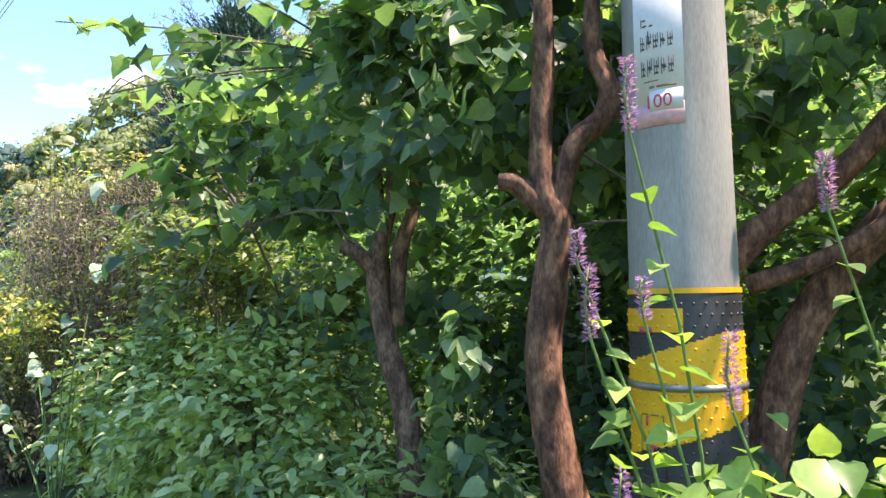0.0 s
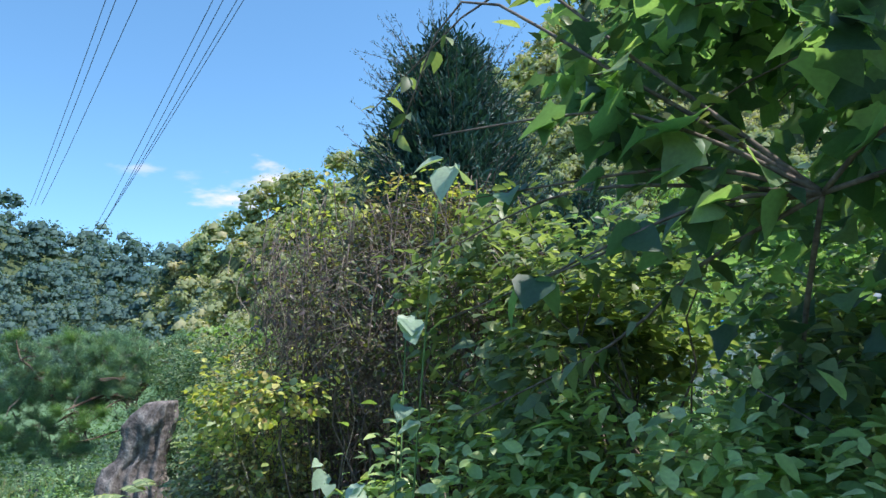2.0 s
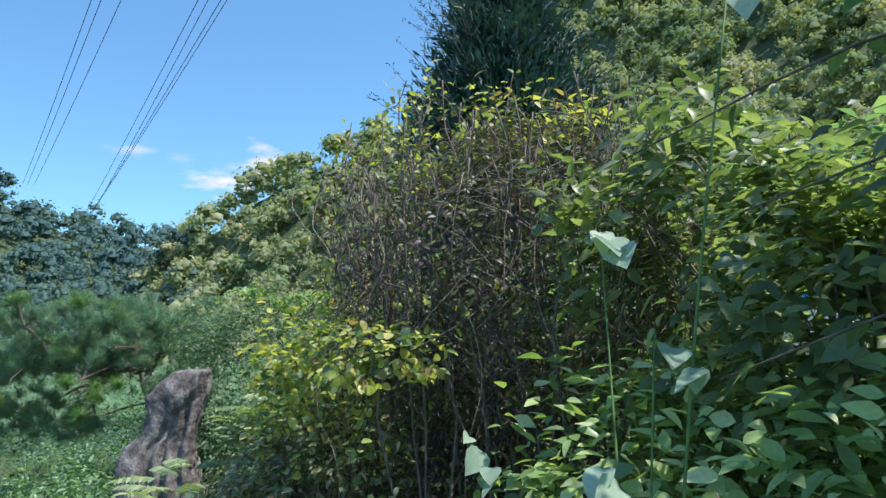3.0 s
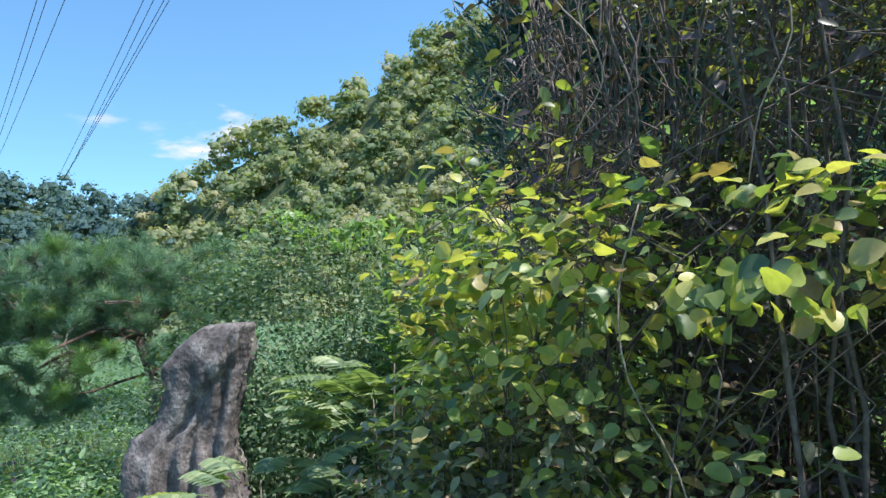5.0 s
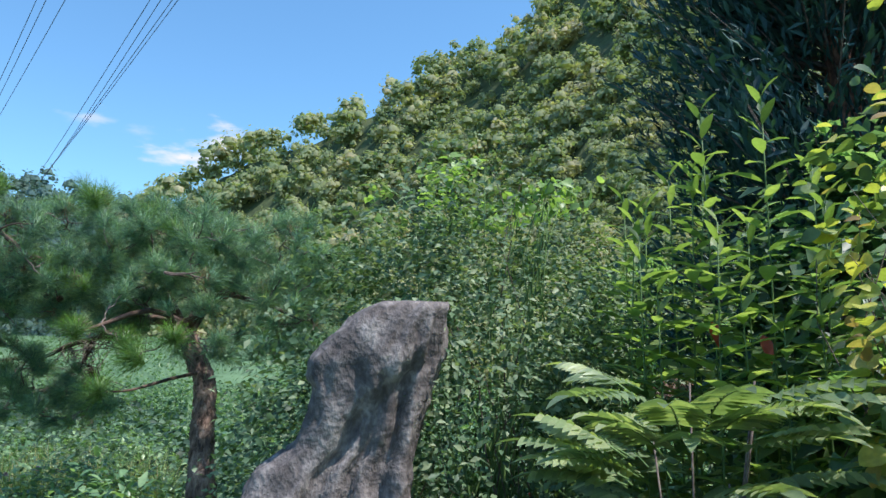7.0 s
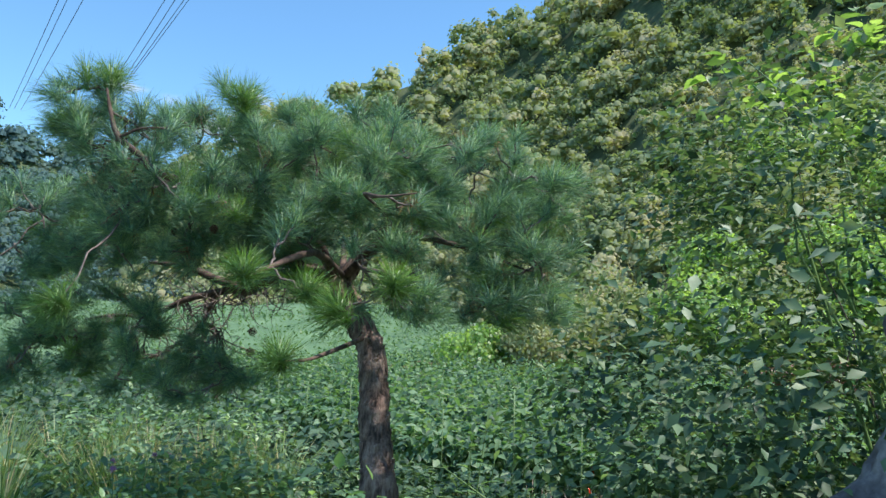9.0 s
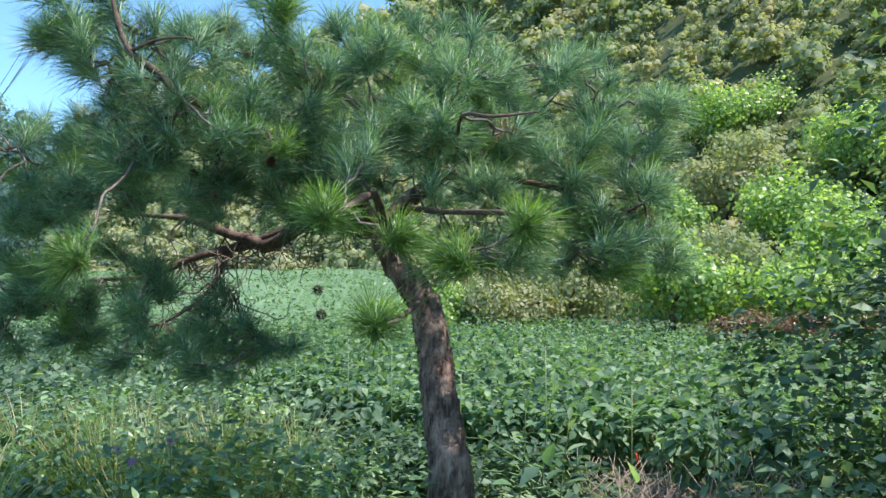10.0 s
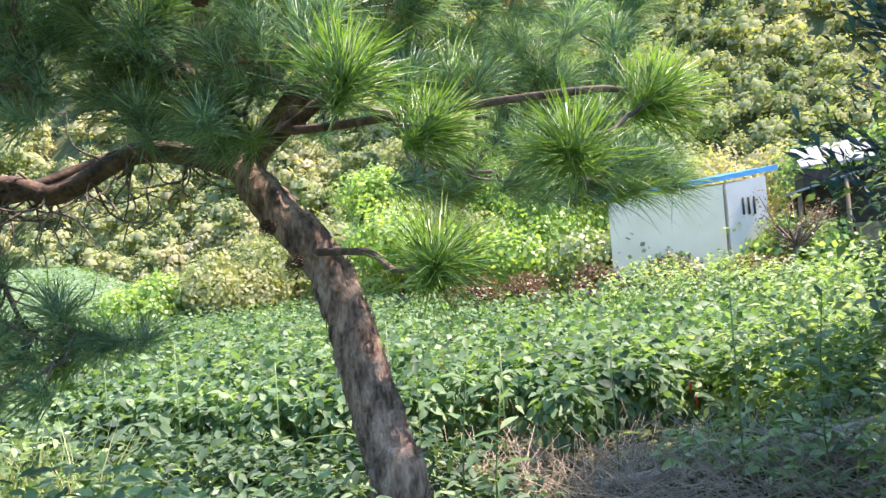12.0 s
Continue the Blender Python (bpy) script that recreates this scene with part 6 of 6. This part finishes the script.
def build_background():
    spec = [(-3, 30, 2.2, 2.6, "wood_near", "olive bush at the far edge of the field"), (-8, 31, 2.0, 1.9, "bright_bush", "low green bush at the far edge of the field"), (8, 27, 2.6, 3.6, "bright_bush", "bright green bushy tree at the foot of the hill"), (12, 30, 2.8, 4.6, "wood_near", "olive green tree at the foot of the hill"), (2, 31, 3.0, 4.0, "wood_near", "olive green tree at the foot of the hill"),
            (16, 25, 2.4, 3.0, "bright_bush", "pale green spreading bush below the wood"), (20, 27, 3.0, 5.2, "bright_bush", "bright lime green tree against the wood"), (25, 26, 2.6, 4.6, "bright_bush", "bright lime green tree against the wood"),
            (22, 23, 2.2, 2.6, "fern", "pale feathery bush at the far edge of the field"), (30, 28, 3.2, 5.5, "wood_near", "olive green tree at the foot of the hill"), (27, 22, 2.0, 2.3, "fern", "pale feathery bush at the far edge of the field"),
            (35, 30, 3.2, 6.2, "wood_near", "tall olive tree behind the shed"), (40, 27, 2.6, 5.6, "canopy", "dark green tree behind the shed"), (44, 25, 2.2, 4.8, "bright_bush", "light green tree behind the shed"), (50, 26, 3.0, 7.0, "canopy", "dark green tree behind the roofs"),
            (56, 25, 3.0, 7.0, "wood_far", "dark green tree behind the roofs"), (47, 30, 3.5, 8.0, "wood_near", "tall olive tree behind the shed"), (33, 21, 1.8, 2.0, "bright_bush", "green bush beside the shed"), ]
    for az, dist, r, h, mat, label in spec:
        back_bush(az, dist, r, h, mat, label, 0.17, 6500)
    for az, dist, r, h, mat in ((11, 42, 3.2, 4.5, "bright_bush"), (15.5, 44, 3.6, 5.5, "wood_near"), (19, 38, 3.2, 4.6, "bright_bush"), (23, 41, 3.6, 5.2, "bright_bush"), (27.5, 38, 3.2, 5.0, "bright_bush"), (31, 42, 4.0, 6.0, "wood_near"), (17, 52, 4.0, 5.5, "bright_bush")):
        back_bush(az, dist, r, h, mat, "sunlit green tree low on the wooded hillside", 0.22, 5500)
    # reddish dry shrubs along the far edge
    for az, dist in ((11, 22.5), (15, 22), (19, 21), (23.5, 20.5), (30, 20)):
        back_bush(az, dist, 1.1, 1.3, "brown_leaf", "low reddish-brown withered shrub at the field edge", 0.09, 1800, "bush")
    for az, dist, h in ((18.5, 21.5, 0.95), (25.5, 20.5, 1.1), (27.5, 20.8, 0.9)):
        x, y = EYE[0] + dist * math.sin(radians(az)), EYE[1] + dist * math.cos(radians(az))
        g = land(x, y)
        v = []
        for z, r in ((-0.1, 0.2), (0.3, 0.21), (0.6, 0.18), (0.85, 0.13), (1.0, 0.05)):
            v.append((x, y, g + z * h))
        t = tube_arrays(v, [0.24, 0.24, 0.2, 0.14, 0.04], 9, 0.08, 2)
        ob = new("field_stone", mesh_np("field_stone", t[0] - [x, y, g], t[1], M["stone"]))
        ob.location = (x, y, g)
        tagged(ob, "pale grey upright boulder at the far edge of the field", "rock", "field stones")


def wall_box(parent, name, p, q, z0, z1a, z1b, thick, mat, label=""):
    """An upright wall from p to q with a top that slopes from z1a to z1b."""
    p, q = np.array(p, float), np.array(q, float)
    d = unit(q - p); nn = np.array([-d[1], d[0]]) * thick / 2
    v = []
    for c, zt in ((p, z1a), (q, z1b)):
        for s in (-1, 1):
            for z in (z0, zt):
                v.append((*(c + nn * s), z))
    return part(name, (np.array(v), [np.array([(0, 1, 3, 2), (4, 6, 7, 5), (0, 4, 5, 1), (2, 3, 7, 6), (0, 2, 6, 4), (1, 5, 7, 3)])]), M[mat], parent, label, smooth=False)


def build_shed():
    c = np.array([4.81, 24.29]); l = np.array([2.35, 25.9]); r = np.array([6.0, 24.0]); b = l + r - c
    g = land(*c)
    shed = thing("shed", "small cream plastered shed with a blue-edged sloping roof", "shed", (c[0], c[1], g))
    wall_box(shed, "wall", l, c, g - 0.3, 2.35, 2.58, 0.15, "plaster")
    dd = unit(r - c) * 0.075
    # side wall: shade comes from the greyer plaster colour
    wall_box(shed, "wall", c + dd * 1.04, r, g - 0.3, 2.585, 2.75, 0.15, "plaster_shade", "plaster wall with its shade put into the grey")
    wall_box(shed, "wall", b, l + unit(b - l) * 0.08, g - 0.3, 2.5, 2.34, 0.15, "plaster")
    wall_box(shed, "wall", r + unit(b - r) * 0.08, b - unit(b - r) * 0.08, g - 0.3, 2.74, 2.5, 0.15, "plaster")
    # roof slab with fascia
    out = 0.22
    e = unit(c - l); f = unit(r - c)
    corners = [l - e * out - f * out, c + e * 0.12 - f * out, r + f * 0.3 - e * 0.0 + e * 0.12, b + f * 0.3 - e * out]
    zs = [2.42, 2.66, 2.9, 2.6]
    v = [(*p, z) for p, z in zip(corners, zs)] + [(*p, z + 0.13) for p, z in zip(corners, zs)]
    part("roof", (np.array(v), [np.array([(3, 2, 1, 0), (4, 5, 6, 7), (0, 1, 5, 4), (1, 2, 6, 5), (2, 3, 7, 6), (3, 0, 4, 7)])]), M["blue"], shed, "blue painted metal roof edge", smooth=False)
    m = c + (r - c) * 0.55
    o = -np.array([-f[1], f[0]])
    if o @ (np.array([-9, 10]) - m) < 0:
        o = -o
    for k in (-0.16, 0.0, 0.16):
        q = m + f * k + o * 0.1
        part("window_bar", box_arrays(q[0] - 0.02, q[0] + 0.02, q[1] - 0.02, q[1] + 0.02, 1.75, 2.2), M["dark"], shed)
    # lean-to beside it
    x, y = 7.0, 22.2
    lean = thing("lean_to", "open lean-to with a grey sheet roof on wooden posts", "lean-to", (x, y, land(x, y)))
    P = [(5.95, 23.1, 2.15), (8.2, 21.0, 2.95), (9.6, 22.6, 3.0), (7.3, 24.6, 2.2)]
    v = [p for p in P] + [(a, bb, z + 0.06) for a, bb, z in P]
    part("roof", (np.array(v), [np.array([(3, 2, 1, 0), (4, 5, 6, 7), (0, 1, 5, 4), (1, 2, 6, 5), (2, 3, 7, 6), (3, 0, 4, 7)])]), M["sheet"], lean, smooth=False)
    for px, py, pz in ((6.2, 23.1, 2.2), (6.9, 22.3, 2.45), (8.1, 21.2, 2.9), (7.4, 24.3, 2.2)):
        part("post", tube_arrays([(px, py, land(px, py) - 0.2), (px, py, pz)], [0.06, 0.055], 8), M["post"], lean)
    wall_box(lean, "wall", (6.95, 22.2), (8.1, 21.15), land(7, 22) - 0.2, 1.3, 1.3, 0.05, "post", "weathered board wall")
    wall_box(lean, "back_wall", (7.35, 24.4), (9.4, 22.6), land(8, 23) - 0.2, 2.2, 2.9, 0.08, "dark")
    P = [(7.3, 23.9, 2.9), (8.6, 22.6, 3.0), (10.0, 24.0, 3.75), (8.7, 25.4, 3.65)]
    roof = thing("shed_behind", "low grey-roofed outbuilding behind the lean-to", "shed", (8.6, 24, land(8.6, 24)))
    v = [p for p in P] + [(a, bb, z + 0.06) for a, bb, z in P]
    part("roof", (np.array(v), [np.array([(3, 2, 1, 0), (4, 5, 6, 7), (0, 1, 5, 4), (1, 2, 6, 5), (2, 3, 7, 6), (3, 0, 4, 7)])]), M["sheet"], roof, smooth=False)
    for (ax, ay, _), (bx, by, _) in zip(P, P[1:] + P[:1]):
        wall_box(roof, "wall", (ax + (8.6 - ax) * 0.1, ay + (24 - ay) * 0.1), (bx + (8.6 - bx) * 0.1, by + (24 - by) * 0.1), land(8.6, 24) - 0.3, 2.86, 2.86, 0.06, "dark")
    # bare tree before the lean-to
    x, y = 3.54, 21.2
    g = land(x, y)
    t = thing("bare_tree", "small bare tree with pinkish dry seed heads", "tree", (x, y, g))
    part("trunk", tube_arrays([(x, y, g - 0.1), (x - 0.05, y, g + 0.8), (x + 0.15, y, g + 1.3)], [0.07, 0.055, 0.05], 8, 0.04, 3), M["twig"], t)
    tw, lv = [], []
    for i in range(46):
        a = rng.uniform(0, 2 * math.pi); e0 = np.array([x + 0.15, y, g + 1.25])
        e1 = e0 + np.array([math.cos(a) * 0.9, math.sin(a) * 0.6, rng.uniform(0.2, 1.2)]) * rng.uniform(0.5, 1.1)
        tw.append(tube_arrays([e0, e0 * 0.5 + e1 * 0.5 + rng.normal(0, 0.08, 3), e1], [0.022, 0.006], 5, 0, 2))
        p = e1 + rng.normal(0, 0.12, (14, 3)); lv.append(leaf_cloud("small", p, unit(rng.normal(0, 1, (14, 3))), 0.07))
    part("branch_mass", join(tw), M["twig"], t, kind="stuff")
    part("seed_mass", join(lv), M["brown_leaf"], t, kind="stuff")
    # open shelter on the slope
    dist = 36
    def polar(az, d): return np.array([EYE[0] + d * math.sin(radians(az)), EYE[1] + d * math.cos(radians(az))])
    a, b2 = polar(9.8, dist), polar(13.2, dist)
    k = unit(polar(11, dist + 2) - polar(11, dist))
    g = land(*a)
    z0 = max(g, land(*b2)) + 0.2
    s = thing("hill_shelter", "dark open shelter with timber posts among the trees", "shelter", (a[0], a[1], g))
    for i in range(5):
        p = a + (b2 - a) * i / 4
        part("post", tube_arrays([(p[0], p[1], land(*p) - 0.2), (p[0], p[1], z0 + 1.3)], [0.07, 0.07], 6), M["post"], s)
    # dark wall added behind the posts for the shade inside the opening
    wall_box(s, "back_wall", a + k * 1.6, b2 + k * 1.6, g - 0.3, z0 + 1.4, z0 + 1.4, 0.1, "dark")
    v = [(*(a - k * 0.3), z0 + 1.3), (*(b2 - k * 0.3), z0 + 1.3), (*(b2 + k * 1.8), z0 + 1.6), (*(a + k * 1.8), z0 + 1.6)]
    v = np.array(v + [(p[0], p[1], p[2] + 0.1) for p in v])
    part("roof", (v, [np.array([(3, 2, 1, 0), (4, 5, 6, 7), (0, 1, 5, 4), (1, 2, 6, 5), (2, 3, 7, 6), (3, 0, 4, 7)])]), M["dark"], s, smooth=False)


# ---- cables ----
def build_cables():
    def P(az, el, d):
        return Vector((EYE[0], EYE[1], 1.3)) + sky_dir(az, el) * d
    runs = [((-26.7, 25.9), (-34.3, 12.1)), ((-27.5, 25.8), (-34.1, 12.3)), ((-26.2, 26.1), (-34.4, 11.9)), ((-28.3, 25.6), (-34.6, 12.2)),
            ((-33.3, 26.2), (-38.0, 14.0)), ((-34.6, 26.0), (-38.4, 14.0)), ((-35.2, 26.0), (-38.7, 14.0))]
    for (a0, e0), (a1, e1) in runs:
        p, q = P(a0, e0, 150), P(a1, e1, 420)
        p = p + (p - q) * 0.35
        pts = [p + (q - p) * t - Vector((0, 0, 5.0 * (t * (1 - t)))) for t in np.linspace(0, 1, 12)]
        v, f = tube_arrays(pts, [0.055, 0.11], 6)
        ob = new("power_cable", mesh_np("power_cable", v - np.array(tuple(q)), f, M["cable"]))
        ob.location = q
        tagged(ob, "dark high-voltage cable crossing the valley sky", "cable", "power cables", kind="structure")


# ---- flowers by the pole ----
def build_flowers():
    spots = [((0.43, 1.25), 1.98, 0.15), ((0.32, 1.25), 1.64, 0.07), ((0.34, 1.25), 1.57, 0.14), ((0.445, 1.25), 1.545, 0.08), ((0.61, 1.25), 1.44, 0.15), ((0.82, 1.25), 1.79, 0.12), ((0.39, 1.25), 1.18, 0.1)]
    for (x, y), top, L in spots:
        bx, by = x + 0.18 + rng.normal(0, 0.05), y + 0.12 + rng.normal(0, 0.05)
        g = land(bx, by)
        ob = thing("purple_flower", "green-leaved stem with a fluffy purple flower spike", "flower", (bx, by, g), "purple flower spikes")
        base, mid, tip = np.array([bx, by, g - 0.02]), np.array([bx * 0.7 + x * 0.3 + 0.02, by * 0.6 + y * 0.4, g + (top - g) * 0.6]), np.array([x, y, top])
        part("stem", tube_arrays([base, mid, tip - [0, 0, L], tip], [0.005, 0.004, 0.003, 0.002], 6, 0, 3), M["green_stem"], ob)
        k = int(2600 * L)
        a = rng.uniform(0, 2 * math.pi, k); h = rng.uniform(0, 1, k)
        o = np.stack([np.cos(a), np.sin(a), rng.uniform(-0.1, 0.7, k)], 1)
        p = tip - np.outer(h * L, [0, 0, 1]) + o * 0.004
        part("flower_spike", leaf_arrays("blade", p, o, rng.normal(0, 1, (k, 3)), 0.016 * rng.uniform(0.6, 1.2, k), 3.5), M["purple"], ob)
        lo = 0.45 if top > 1.3 else 0.2
        m = 12
        t = np.linspace(lo, 0.93, m)
        P = np.array([np.interp(t, [0, 0.6, 1], [base[i], mid[i], tip[i] - (L if i == 2 else 0)]) for i in range(3)]).T
        aa = np.arange(m) * 1.57 + rng.uniform(0, 3)
        way = np.stack([np.cos(aa), np.sin(aa), np.full(m, -0.15)], 1)
        leaf_parts("leaf", "heart", P, way, np.tile([0.0, 0, 1], (m, 1)) + rng.normal(0, 0.25, (m, 3)), 0.085 * np.linspace(1.15, 0.6, m), M["nettle"], ob)
    foliage_thing("flower_leaves", "bright green nettle-like leaves around the flower stems", "plant", (0.65, 1.5),
                  [((0.45, 1.5, 0.85), (0.3, 0.22, 0.4), 200), ((0.42, 1.22, 0.93), (0.26, 0.16, 0.28), 130), ((0.0, 1.5, 0.9), (0.25, 0.2, 0.45), 120), ((0.3, 1.5, 0.95), (0.25, 0.2, 0.2), 80)], "heart", 0.07, "nettle", (24, "green_stem"), 240, lumps=30, droop=0.5)


build_ground()
build_woods()
build_pole()
build_trees()
build_overhang()
build_verge()
build_mound()
build_dry_patch()
build_yellow_shrub()
build_conifer()
build_stone()
build_fern_shrub()
build_spikes()
build_privet()
build_pine()
build_field()
build_front_weeds()
build_terrace()
build_background()
build_shed()
build_cables()
build_flowers()
